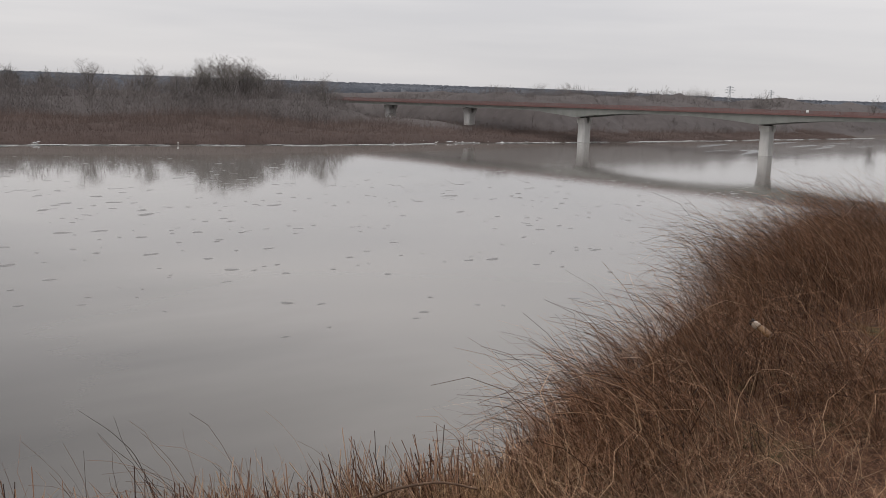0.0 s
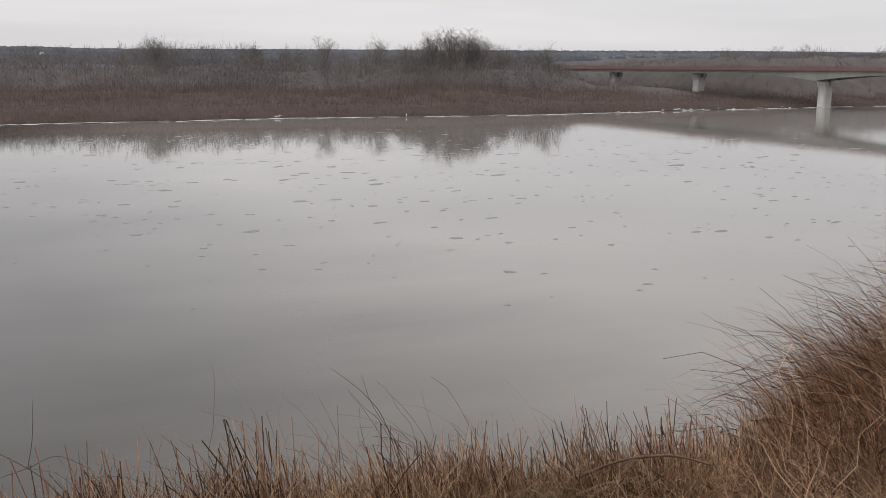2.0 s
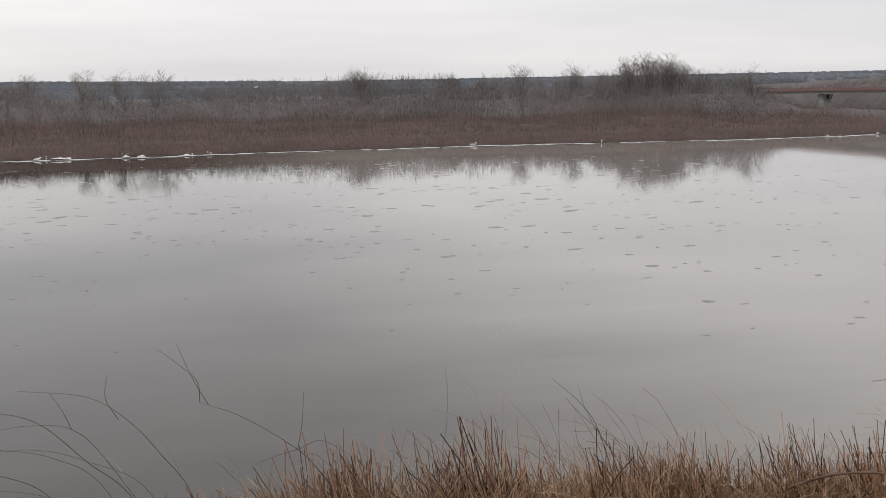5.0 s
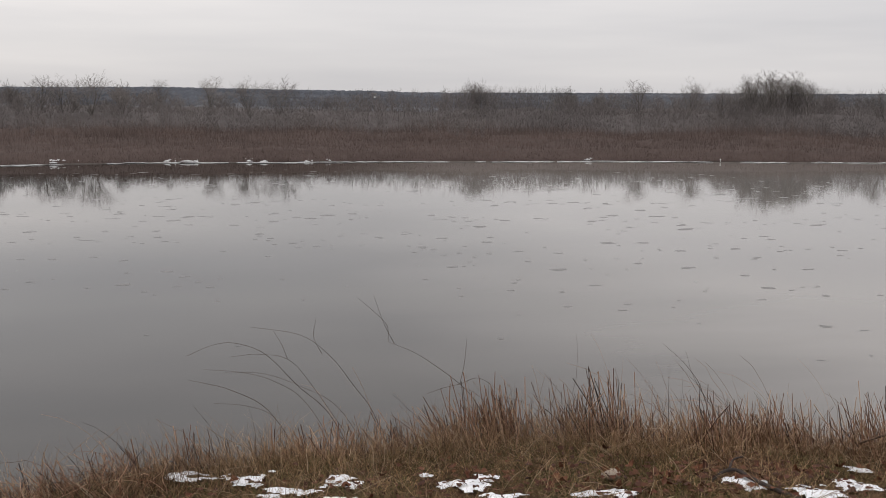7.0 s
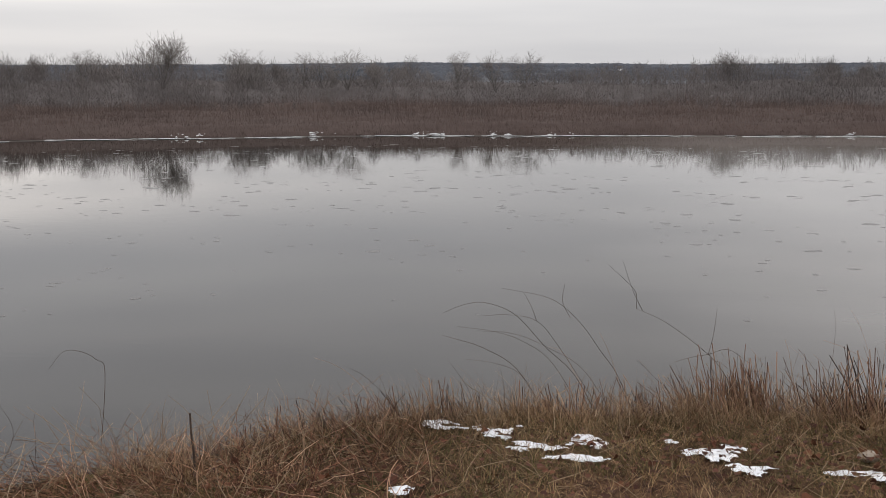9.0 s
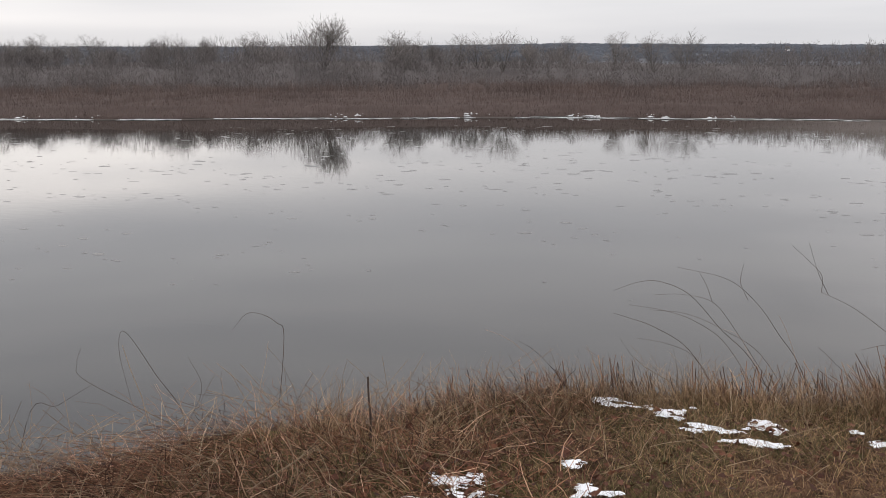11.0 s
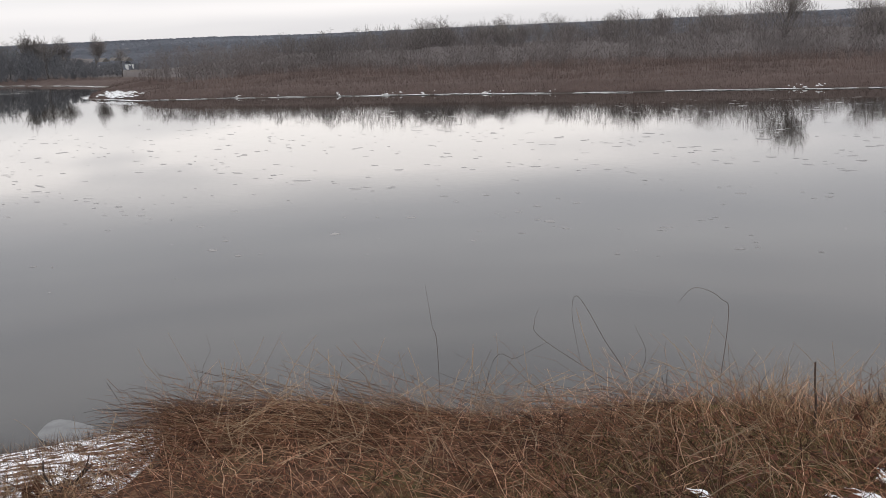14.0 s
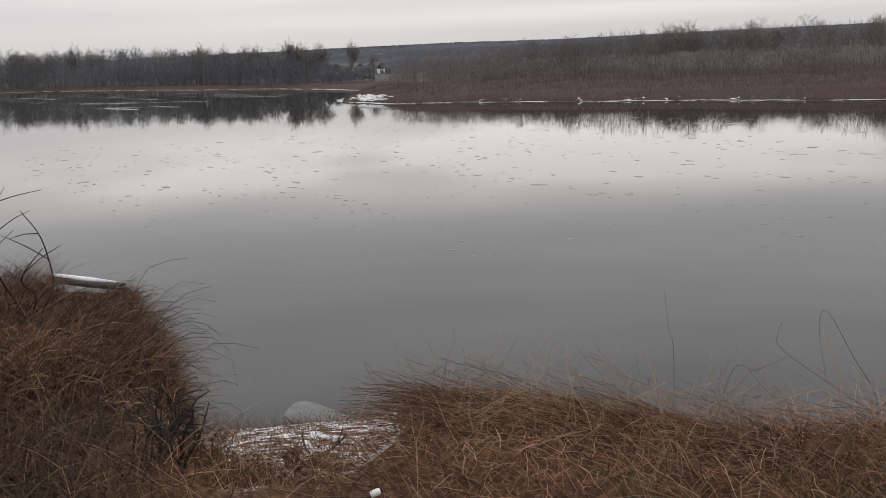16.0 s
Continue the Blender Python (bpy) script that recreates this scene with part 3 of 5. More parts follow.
# azimuth, distance, height of the trees that stand out
SINGLE_TREES = [(21.9, 322, 24.3, 0), (11.6, 322, 19.8, 3), (12.9, 330, 18.4, 1), (14.2, 335, 18.0, 2), (1.35, 330, 19.2, 3), (2.8, 332, 18.8, 1), (5.3, 345, 18.6, 2), (30.2, 335, 18.8, 3),
                (16.7, 332, 18.6, 1), (17.9, 336, 19.0, 2), (26.3, 340, 18.8, 2), (63.6, 537, 24.6, 8), (60.6, 508, 21.6, 8), (62.0, 515, 20.6, 9), (59.0, 470, 15.0, 1), (42.0, 380, 18.4, 2), (35.2, 390, 18.0, 1),
                (75.2, 765, 33.0, 8), (76.4, 790, 30.0, 9), (74.5, 770, 29.0, 9), (78.3, 834, 32.5, 9), (68.7, 620, 25.4, 9), (67.2, 593, 23.4, 8), (66.2, 575, 22.4, 9), (-10.5, 335, 19.0, 0), (-21.8, 350, 20.2, 1), (-19.4, 345, 18.8, 2), (-32.7, 345, 18.6, 1)]
for k, (az, r, h, kind) in enumerate(SINGLE_TREES):
    x, y = polar(az, r)
    plant_tree(kind, x, y, h, 1.7 * k, "tall bare grey poplar rising above the brush" if h > 20 else "bare grey tree rising above the far brush", "trees on the far bank")

for k in range(44):
    az = (42.75, 41.8, 41.0, 38.6, 37.4, 36.9, 34.1, 31.5, 28.5, 25.5, 24.6, 17.2, 15.4, 9.6, 8.2, -15.2, -17.8)[k % 17] + float(rng.normal(0, 0.35))
    x, y = polar(az, rng.uniform(365, 410))
    plant_tree((8, 3, 9, 2)[k % 4], x, y, rng.uniform(15.5, 18.6), rng.uniform(0, 6), "bare round-headed tree on the skyline", "trees on the far bank")

for k in range(15):
    off = (k - 7) / 7
    x, y = polar(-26.7 + 2.5 * off + rng.normal(0, 0.15), 352 + rng.uniform(0, 30))
    plant_tree((1, 3, 2, 5)[k % 4], x, y, 24.2 - 6.5 * abs(off) ** 1.3 - rng.uniform(0, 1.6), rng.uniform(0, 6), "bare rounded tree in a clump on the far bank", "tree clump")

for k in range(16):
    x, y = polar(rng.uniform(-64, -38), rng.uniform(520, 640))
    plant_tree(int(rng.integers(2, 7)), x, y, rng.uniform(19, 24), rng.uniform(0, 6), "bare tree rising above the wood behind the bridge", "trees behind the bridge")

for k in range(70):
    az = rng.uniform(-50, 50)
    x, y = polar(az, rng.uniform(325, 460))
    if clear_of_bridge(x, y) < 0.9:
        continue
    plant_tree(int(rng.integers(4, 8)), x, y, rng.uniform(13.0, 16.0), rng.uniform(0, 6), "slender bare tree in the grey far wood", "trees in the far wood")

for k in range(46):
    az = rng.uniform(60.5, 88)
    r = np.interp(az, [59, 62, 66, 70, 76.4, 79, 88], [475, 490, 545, 620, 765, 825, 900]) + rng.uniform(0, 60)
    x, y = polar(az, r)
    plant_tree(int(rng.integers(4, 8)), x, y, float(np.interp(az, [60, 70, 79, 88], [19, 22, 28, 30])) * rng.uniform(0.92, 1.1), rng.uniform(0, 6), "bare tree in the wood beyond the bend", "trees beyond the bend")


def wood_height(x, y):
    """Height of the bare wood's crowns over the floodplain."""
    d = y - table(x, FAR_SHORE)
    r, az = np.hypot(x, y), np.degrees(np.arctan2(-x, y))
    left = np.clip((az - 58.5) / 5.0, 0, 1)
    lumps = 0.62 + 0.22 * value_noise(x, y, 7.0, 3) + 0.3 * value_noise(x, y, 21, 4) + 0.35 * (value_noise(x, y, 70, 5) - 0.5)
    bend = np.interp(az, [59, 64, 70, 74, 79, 90], [16.5, 18.0, 19.5, 22.0, 26.5, 28.0]) * np.clip((d - 1) / 16, 0, 1) ** 0.6
    inland = np.where(x < -284, y - 158, d)
    deep = np.interp(az, [-30, -24], [800, 520])
    plain = np.interp(az, [-60, -40, -30, -12, -5, 6, 14, 30, 44, 50, 57, 59, 60.5], [27.0, 24.5, 16.5, 15.0, 13.2, 13.6, 14.3, 14.2, 14.6, 14.2, 13.0, 11.0, 3.0]) * np.clip((inland - np.interp(x, [-290, -240, 140, 210], [6, 26, 26, 8]) - 26 * value_noise(x, y, 24, 15)) / np.interp(x, [-290, -240, 140, 210], [24, 64, 64, 24]), 0, 1) ** 0.8 * np.clip((deep - r) / 60, 0, 1)
    return (left * bend + (1 - left) * plain * np.clip((land(x, y) - 0.3) / 0.8, 0, 1)) * lumps * clear_of_bridge(x, y)


def crowns(x, y, h, many, wide, g):
    """Bare trees seen from afar: a trunk and a round head of fine boughs that point up and outwards."""
    n = len(x)
    z = land(x, y)
    k = np.repeat(np.arange(n), many)
    m = len(k)
    u, t = g.uniform(0.0, 1.0, m), g.uniform(0, 2 * np.pi, m)
    out = np.sqrt(g.uniform(0.05, 1.0, m)) * np.sin(np.pi * (0.12 + 0.80 * u)) ** 0.8
    rad = h[k] * 0.2 * g.uniform(0.75, 1.25, n)[k]
    foot = np.stack([x[k] + np.cos(t) * rad * out, y[k] + np.sin(t) * rad * out, z[k] + h[k] * (0.16 + 0.74 * u)], -1)
    ln = h[k] * g.uniform(0.07, 0.17, m)
    lean = 0.25 + 0.65 * out + g.normal(0, 0.25, m)
    t2 = t + g.normal(0, 0.5, m)
    tip = foot + np.stack([np.cos(t2) * np.sin(lean) * ln, np.sin(t2) * np.sin(lean) * ln, np.cos(lean) * ln], -1)
    a = g.uniform(0, np.pi, m)
    w = wide * g.uniform(0.6, 1.3, m)
    side = np.stack([np.cos(a) * w, np.sin(a) * w, 0 * w], -1)
    v1 = np.stack([foot - side, foot + side, tip], 1).reshape(-1, 3)
    # trunks, two crossed slivers each
    k = np.repeat(np.arange(n), 2)
    a = np.tile([0.0, 1.57], n) + np.repeat(g.uniform(0, 3, n), 2)
    w = h[k] * 0.006
    base = np.stack([x[k], y[k], z[k] - 0.2], -1)
    side = np.stack([np.cos(a) * w, np.sin(a) * w, 0 * w], -1)
    top = base + np.stack([g.normal(0, 0.04, 2 * n) * h[k], g.normal(0, 0.04, 2 * n) * h[k], h[k] * 0.9], -1)
    v2 = np.stack([base - side, base + side, top], 1).reshape(-1, 3)
    v = np.concatenate([v1, v2])
    return v, np.arange(len(v)).reshape(-1, 3)


def build_woods():
    az = np.radians(np.arange(-76, 94, 0.3))
    r = np.concatenate([np.arange(225, 420, 3.2), np.arange(420, 1000, 9.0)])
    A, R = np.meshgrid(az, r)
    X, Y = -np.sin(A) * R, np.cos(A) * R
    back = np.clip((Y - table(X, FAR_SHORE) - np.where(X < -290, 30, np.interp(X, [140, 210], [70, 12]))) / np.interp(X, [140, 210], [45, 20]), 0, 1)
    H = wood_height(X, Y) * back
    # backing sheet below the crowns; its dark colour paints the wood's inner shade
    v = np.stack([X, Y, land(X, Y) + np.interp(X, [190, 250], [0.5, 0.86]) * H - 0.1], -1).reshape(-1, 3)
    f = grid_faces(len(r), len(az))
    f = f[(H.ravel()[f] > 0.3).any(1)]
    tagged(new("far_wood", mesh_of("far_wood", v, f, MAT_WOOD_SHADE, True)), "grey leafless wood filling the floodplain, inner shade in its colour", "wood", kind="stuff")
    g = np.random.default_rng(12)
    # the wood along the floodplain, the wood beyond the bridge, the wood beyond the bend
    n1, n2, n3 = 5200, 3600, 1700
    x1 = g.uniform(-345, 330, n1)
    y1 = np.where(x1 < -284, 158, table(x1, FAR_SHORE)) + 30 + 125 * g.uniform(0, 1, n1) ** 0.9
    x2 = g.uniform(215, 560, n2)
    y2 = table(x2, FAR_SHORE) + 9 + 230 * g.uniform(0, 1, n2) ** 1.3
    behind = x2 > 248.5 - 0.113 * (y2 - 159.0) + 14
    a = np.radians(g.uniform(59, 94, n3))
    q = np.interp(a, np.radians([59, 62, 66, 70, 76.4, 79, 94]), [450, 462, 518, 592, 738, 798, 920]) + 120 * g.uniform(0, 1, n3) ** 1.5
    x, y = np.concatenate([x1, x2[behind]]), np.concatenate([y1, y2[behind]])
    h = wood_height(x, y) * g.uniform(0.82, 1.14, len(x))
    ok = h > 3.0
    v, f = crowns(x[ok], y[ok], h[ok], 75, 0.056, g)
    tagged(new("wood_twigs", mesh_of("wood_twigs", v, f, MAT_WOOD)), "bare grey crowns of the trees in the far wood", "wood", kind="stuff")
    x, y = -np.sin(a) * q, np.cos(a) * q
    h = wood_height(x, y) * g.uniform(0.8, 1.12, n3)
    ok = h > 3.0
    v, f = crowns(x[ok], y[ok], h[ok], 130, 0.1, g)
    tagged(new("bend_wood_twigs", mesh_of("bend_wood_twigs", v, f, MAT_HAZY_BEND)), "bare boughs of the wood beyond the bend, blue-grey haze in their colour", "wood", kind="stuff")
    # pines on the distant rise, lightened and blued in colour for haze
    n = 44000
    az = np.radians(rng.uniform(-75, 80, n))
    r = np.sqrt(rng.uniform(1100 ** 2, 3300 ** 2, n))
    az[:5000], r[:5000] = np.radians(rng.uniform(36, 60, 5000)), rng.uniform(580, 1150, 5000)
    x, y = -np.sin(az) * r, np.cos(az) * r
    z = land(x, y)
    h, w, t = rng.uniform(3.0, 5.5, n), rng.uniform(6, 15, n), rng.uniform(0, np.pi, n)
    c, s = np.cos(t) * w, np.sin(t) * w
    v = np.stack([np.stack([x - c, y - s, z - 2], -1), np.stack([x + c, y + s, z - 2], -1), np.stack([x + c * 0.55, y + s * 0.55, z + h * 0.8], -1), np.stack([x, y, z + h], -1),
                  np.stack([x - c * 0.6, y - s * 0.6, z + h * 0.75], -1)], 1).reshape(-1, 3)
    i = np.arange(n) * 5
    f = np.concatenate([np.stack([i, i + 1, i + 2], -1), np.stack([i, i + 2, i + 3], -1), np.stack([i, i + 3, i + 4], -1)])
    tagged(new("distant_forest", mesh_of("distant_forest", v, f, MAT_HAZY_FOREST)), "forest on the low rise at the horizon, haze put into its colour", "forest", kind="stuff")


build_brush()
build_woods()


# ---- bridge ----
def prism(bm, sections):
    """Joins equal rings of points into one closed solid."""
    rings = [[bm.verts.new(p) for p in ring] for ring in sections]
    k = len(rings[0])
    for a, b in zip(rings, rings[1:]):
        for i in range(k):
            bm.faces.new((a[i], a[(i + 1) % k], b[(i + 1) % k], b[i]))
    bm.faces.new(list(reversed(rings[0])))
    bm.faces.new(rings[-1])
    bmesh.ops.recalc_face_normals(bm, faces=bm.faces[:])


PIER_0 = Vector((248.5, 159.0, 0))
SPAN = Vector((-7.2, 63.7, 0))
ALONG = SPAN.normalized()
ACROSS = Vector((ALONG.y, -ALONG.x, 0))
WIDE = 6.4
PIERS = (-1.0, 0.0, 1.0, 1.81, 2.48)


def rail_z(s):
    return 13.05 - 0.52 * s


def bridge_point(s, off, z):
    p = PIER_0 + SPAN * s + ACROSS * off
    return Vector((p.x, p.y, z))


def girder_depth(s):
    """Deep over the piers of the river spans, shallow between them and over the bank."""
    near = min(abs(s - p) for p in PIERS[:3])
    k = max(0.0, 1 - near / 0.5)
    return 1.0 + 1.9 * k ** 2.2 * (0.55 if s > 1.2 else 1.0)


def build_bridge():
    b = thing("road_bridge", "long haunched road bridge with red railing on concrete piers", "bridge")
    s0, s1 = -1.6, 2.95
    steps = [s0 + (s1 - s0) * k / 124 for k in range(125)]
    bm = bmesh.new()
    prism(bm, [[bridge_point(s, o, rail_z(s) + z) for o, z in ((-WIDE, -1.05), (WIDE, -1.05), (WIDE, -1.4), (-WIDE, -1.4))] for s in steps])
    part("deck", bm, MAT_ASPHALT, b, "grey asphalt road deck")
    for off in (-5.0, 5.0):
        bm = bmesh.new()
        prism(bm, [[bridge_point(s, off + o, rail_z(s) + z) for o, z in ((-1.0, -1.4), (1.0, -1.4), (0.85, -1.4 - girder_depth(s)), (-0.85, -1.4 - girder_depth(s)))] for s in steps])
        part("girder", bm, MAT_GIRDER, b, "pale grey-green haunched girder")
    for off in (-WIDE, WIDE):
        bm = bmesh.new()
        prism(bm, [[bridge_point(s, off + o, rail_z(s) + z) for o, z in ((-0.18, -0.8), (0.18, -0.8), (0.18, -1.36), (-0.18, -1.36))] for s in steps])
        part("fascia", bm, MAT_RAIL, b, "dull red edge beam")
        for z in (0.0, -0.27, -0.54):
            bm = bmesh.new()
            prism(bm, [[bridge_point(s, off + o, rail_z(s) + z + q) for o, q in ((-0.06, 0), (0.06, 0), (0.06, -0.14), (-0.06, -0.14))] for s in steps[::4]])
            part("rail", bm, MAT_RAIL, b)
        n = 210
        s = np.linspace(s0, s1, n)
        top = np.array([bridge_point(q, off, rail_z(q) - 0.05) for q in s])
        ln = np.stack([top, top - np.array([0, 0, 0.76])], 1)
        v, f = tubes(ln, np.full((n, 2), 0.06), 4)
        tagged(part_mesh("railing_posts", mesh_of("railing_posts", v, f, MAT_RAIL), b), kind="stuff")
    for k in PIERS:
        zt = rail_z(k) - 1.4 - girder_depth(k) - 0.25
        p = bridge_point(k, 0, 0)
        foot = min(float(land(p.x, p.y)) - 1.0, -1.5)
        bm = bmesh.new()
        ring = lambda ha, hw, z: [bridge_point(k, 0, z) + ALONG * x + ACROSS * y for x, y in ((-ha, -hw * 0.8), (-ha * 0.55, -hw), (ha * 0.55, -hw), (ha, -hw * 0.8), (ha, hw * 0.8), (ha * 0.55, hw), (-ha * 0.55, hw), (-ha, hw * 0.8))]
        prism(bm, [ring(1.45, 2.0, foot), ring(1.4, 1.9, 1.2), ring(1.38, 1.88, zt - 2.2), ring(1.45, 2.0, zt - 1.6)])
        pier = part("pier", bm, MAT_CONCRETE, b, "pale weathered concrete pier")
        for side in (-1, 1):
            bm = bmesh.new()
            quad = lambda y0, y1, z: [bridge_point(k, 0, z) + ALONG * x + ACROSS * (side * y) for x, y in ((-1.45, y0), (1.45, y0), (1.45, y1), (-1.45, y1))]
            prism(bm, [quad(0.2, 2.0, zt - 1.6), quad(0.6, 2.2, zt - 0.6), quad(0.8, 2.4, zt)])
            part("pier_horn", bm, MAT_CONCRETE, pier)
            bm = bmesh.new()
            blk = lambda z: [bridge_point(k, side * 1.5, z) + ALONG * x + ACROSS * y for x, y in ((-0.45, -0.45), (0.45, -0.45), (0.45, 0.45), (-0.45, 0.45))]
            prism(bm, [blk(zt - 0.02), blk(zt + 0.3)])
            part("bearing", bm, MAT_DARK, pier)
        bm = bmesh.new()
        beam = lambda z: [bridge_point(k, 0, z) + ALONG * x + ACROSS * y for x, y in ((-0.6, -4.1), (0.6, -4.1), (0.6, 4.1), (-0.6, 4.1))]
        prism(bm, [beam(zt + 0.28), beam(zt + 1.6)])
        part("cross_beam", bm, MAT_GIRDER, b, "grey-green beam between the girders")
    for s in (-0.22, -0.62):
        bm = bmesh.new()
        c = bridge_point(s, -WIDE - 0.15, rail_z(s) - 0.1)
        bmesh.ops.create_cube(bm, size=1.0, matrix=Matrix.Translation(c) @ Matrix.Rotation(math.atan2(ALONG.y, ALONG.x), 4, "Z") @ Matrix.Diagonal((0.7, 0.06, 0.7, 1)))
        bmesh.ops.bevel(bm, geom=bm.edges[:], offset=0.02, segments=1, affect="EDGES")
        part("sign_plate", bm, MAT_WHITE, b, "small white plate on the railing")


def strut_mesh(pairs, r):
    v, f = tubes(np.array(pairs, float), np.full((len(pairs), 2), r), 4)
    return v, f


def build_pylon(az, r, height):
    x, y = polar(az, r)
    t = thing("power_pylon", "grey steel lattice power pylon on the skyline", "pylon", "pylons on the skyline", at=(x, y, float(land(x, y))))
    pairs = []
    lv = [0, 0.2, 0.38, 0.54, 0.68, 0.8, 0.9, 1.0]
    wid = lambda q: height * (0.085 * (1 - q) ** 1.4 + 0.012)
    for a, b in zip(lv, lv[1:]):
        wa, wb = wid(a), wid(b)
        ca = [(sx * wa, sy * wa, a * height) for sx, sy in ((-1, -1), (1, -1), (1, 1), (-1, 1))]
        cb = [(sx * wb, sy * wb, b * height) for sx, sy in ((-1, -1), (1, -1), (1, 1), (-1, 1))]
        for k in range(4):
            pairs += [(ca[k], cb[k]), (ca[k], cb[(k + 1) % 4]), (ca[(k + 1) % 4], cb[k])]
    v, f = strut_mesh(pairs, 0.2)
    part_mesh("lattice_mast", mesh_of("lattice_mast", v, f, MAT_STEEL), t)
    for q, half in ((0.68, 0.2), (0.8, 0.25), (0.92, 0.17)):
        v, f = strut_mesh([((-half * height, 0, q * height), (half * height, 0, q * height)), ((-half * height, 0, q * height), (0, 0, (q + 0.06) * height)), ((half * height, 0, q * height), (0, 0, (q + 0.06) * height))], 0.22)
        part_mesh("cross_arm", mesh_of("cross_arm", v, f, MAT_STEEL), t)
    t.rotation_euler = (0, 0, radians(az))


build_bridge()
build_pylon(-55.3, 1500, 32)
build_pylon(-57.5, 1900, 24)


# ---- near bank: turf, straw, stems ----
def scatter(n, x0, x1, d0, d1):
    x = rng.uniform(x0, x1, n)
    y = table(x, BROW) + rng.uniform(d0, d1, n)
    return np.stack([x, y, land(x, y) - 0.01], -1)


def thin_gully(p, keep=0.12):
    """Most of the growth is missing from the snowy gully, and no grass stands on its upstream side."""
    gx, gy, ux, uy = GULLY
    s = (p[:, 0] - gx) * ux + (p[:, 1] - gy) * uy
    aside = (p[:, 0] - gx) * uy - (p[:, 1] - gy) * ux
    inside = (s > -0.1) & (np.abs(aside) < 0.52 + 0.08 * s)
    beyond = (aside < -0.3) & (p[:, 0] < -3.1)
    return p[(~inside & ~beyond) | (rng.uniform(0, 1, len(p)) < keep * np.where(beyond, 0.5, 1))]


def stuff(name, v, f, mat, label, category):
    return tagged(new(name, mesh_of(name, v, f, mat)), label, category, kind="stuff")


# centre and half widths of the old snow left on the grass
SNOW = [(-0.72, 3.84, 0.10, 0.08), (-0.46, 3.80, 0.15, 0.12), (-0.29, 3.65, 0.13, 0.09), (-0.05, 3.75, 0.17, 0.10), (-0.11, 3.51, 0.14, 0.05), (0.33, 3.74, 0.03, 0.03), (0.40, 3.60, 0.035, 0.035),
        (0.50, 3.60, 0.14, 0.10), (0.63, 3.41, 0.10, 0.06), (1.06, 3.40, 0.16, 0.07), (1.70, 3.42, 0.11, 0.09), (1.94, 3.29, 0.13, 0.10), (2.19, 3.38, 0.13, 0.10), (2.31, 3.61, 0.09, 0.05),
        (2.83, 3.42, 0.12, 0.07), (3.02, 3.40, 0.10, 0.05), (3.27, 3.27, 0.15, 0.06), (3.50, 3.12, 0.13, 0.07), (3.74, 3.05, 0.09, 0.06), (-1.21, 2.77, 0.12, 0.09), (-1.26, 2.53, 0.12, 0.09), (-1.06, 2.62, 0.14, 0.11), (-0.72, 2.76, 0.06, 0.09), (-0.62, 2.77, 0.07, 0.03), (-1.72, 2.25, 0.07, 0.03), (-0.80, 3.04, 0.06, 0.06)]


def snow_body(X, Y, x, y, rx, ry):
    """Above zero where the patch still lies: ragged, in streaks, melted through in places."""
    u, v = (X - x) / rx, (Y - y) / ry
    return 0.62 - (u * u + v * v) * 0.9 + 1.7 * (value_noise(X, Y * 1.6, 0.07, 8) - 0.5) + 1.1 * (value_noise(X * 0.7, Y * 1.5, 0.021, 9) - 0.5)


def off_snow(p, keep):
    """Drops most of the growth that the snow covers."""
    deep = np.full(len(p), -9.0)
    for x, y, rx, ry in SNOW:
        deep = np.maximum(deep, snow_body(p[:, 0], p[:, 1], x, y, rx, ry) - 9 * (np.abs(p[:, 0] - x) > 2 * rx) - 9 * (np.abs(p[:, 1] - y) > 2 * ry))
    return p[(deep < 0.0) | (rng.uniform(0, 1, len(p)) < keep)]


def build_turf():
    def bare(p):
        return p[(p[:, 0] < 2.4) | (p[:, 1] < table(p[:, 0], BROW) - 0.45)]
    p = off_snow(np.concatenate([thin_gully(scatter(26000, -4.8, 3.5, -2.3, 0.45), 0.2), scatter(52000, -2.3, 3.2, -1.6, 0.2)]), 0.12)
    p = bare(p)
    n = len(p)
    ln = arcs(p, rng.uniform(0, 2 * np.pi, n), rng.uniform(0.03, 0.12, n), rng.uniform(0.5, 1.45, n), rng.uniform(0.1, 1.2, n), 3, 0.05)
    q = off_snow(thin_gully(scatter(95000, -2.4, 3.6, -1.6, 0.15), 0.1), 0.1)
    q = q[value_noise(q[:, 0], q[:, 1], 0.45, 21) + 0.25 * rng.uniform(-1, 1, len(q)) > 0.43]
    q = bare(q)
    m = len(q)
    lg = arcs(q, rng.uniform(0, 2 * np.pi, m), rng.uniform(0.025, 0.085, m), rng.uniform(0.2, 1.25, m), rng.uniform(0.2, 1.3, m), 3)
    stuff("green_turf", *blades(lg, rng.uniform(0.0016, 0.0036, m)), MAT_GREEN_TURF, "short olive-green grass among the straw", "grass")
    stuff("turf", *blades(ln, rng.uniform(0.0014, 0.0034, n)), MAT_TURF, "short matted winter grass, olive and straw coloured", "grass")


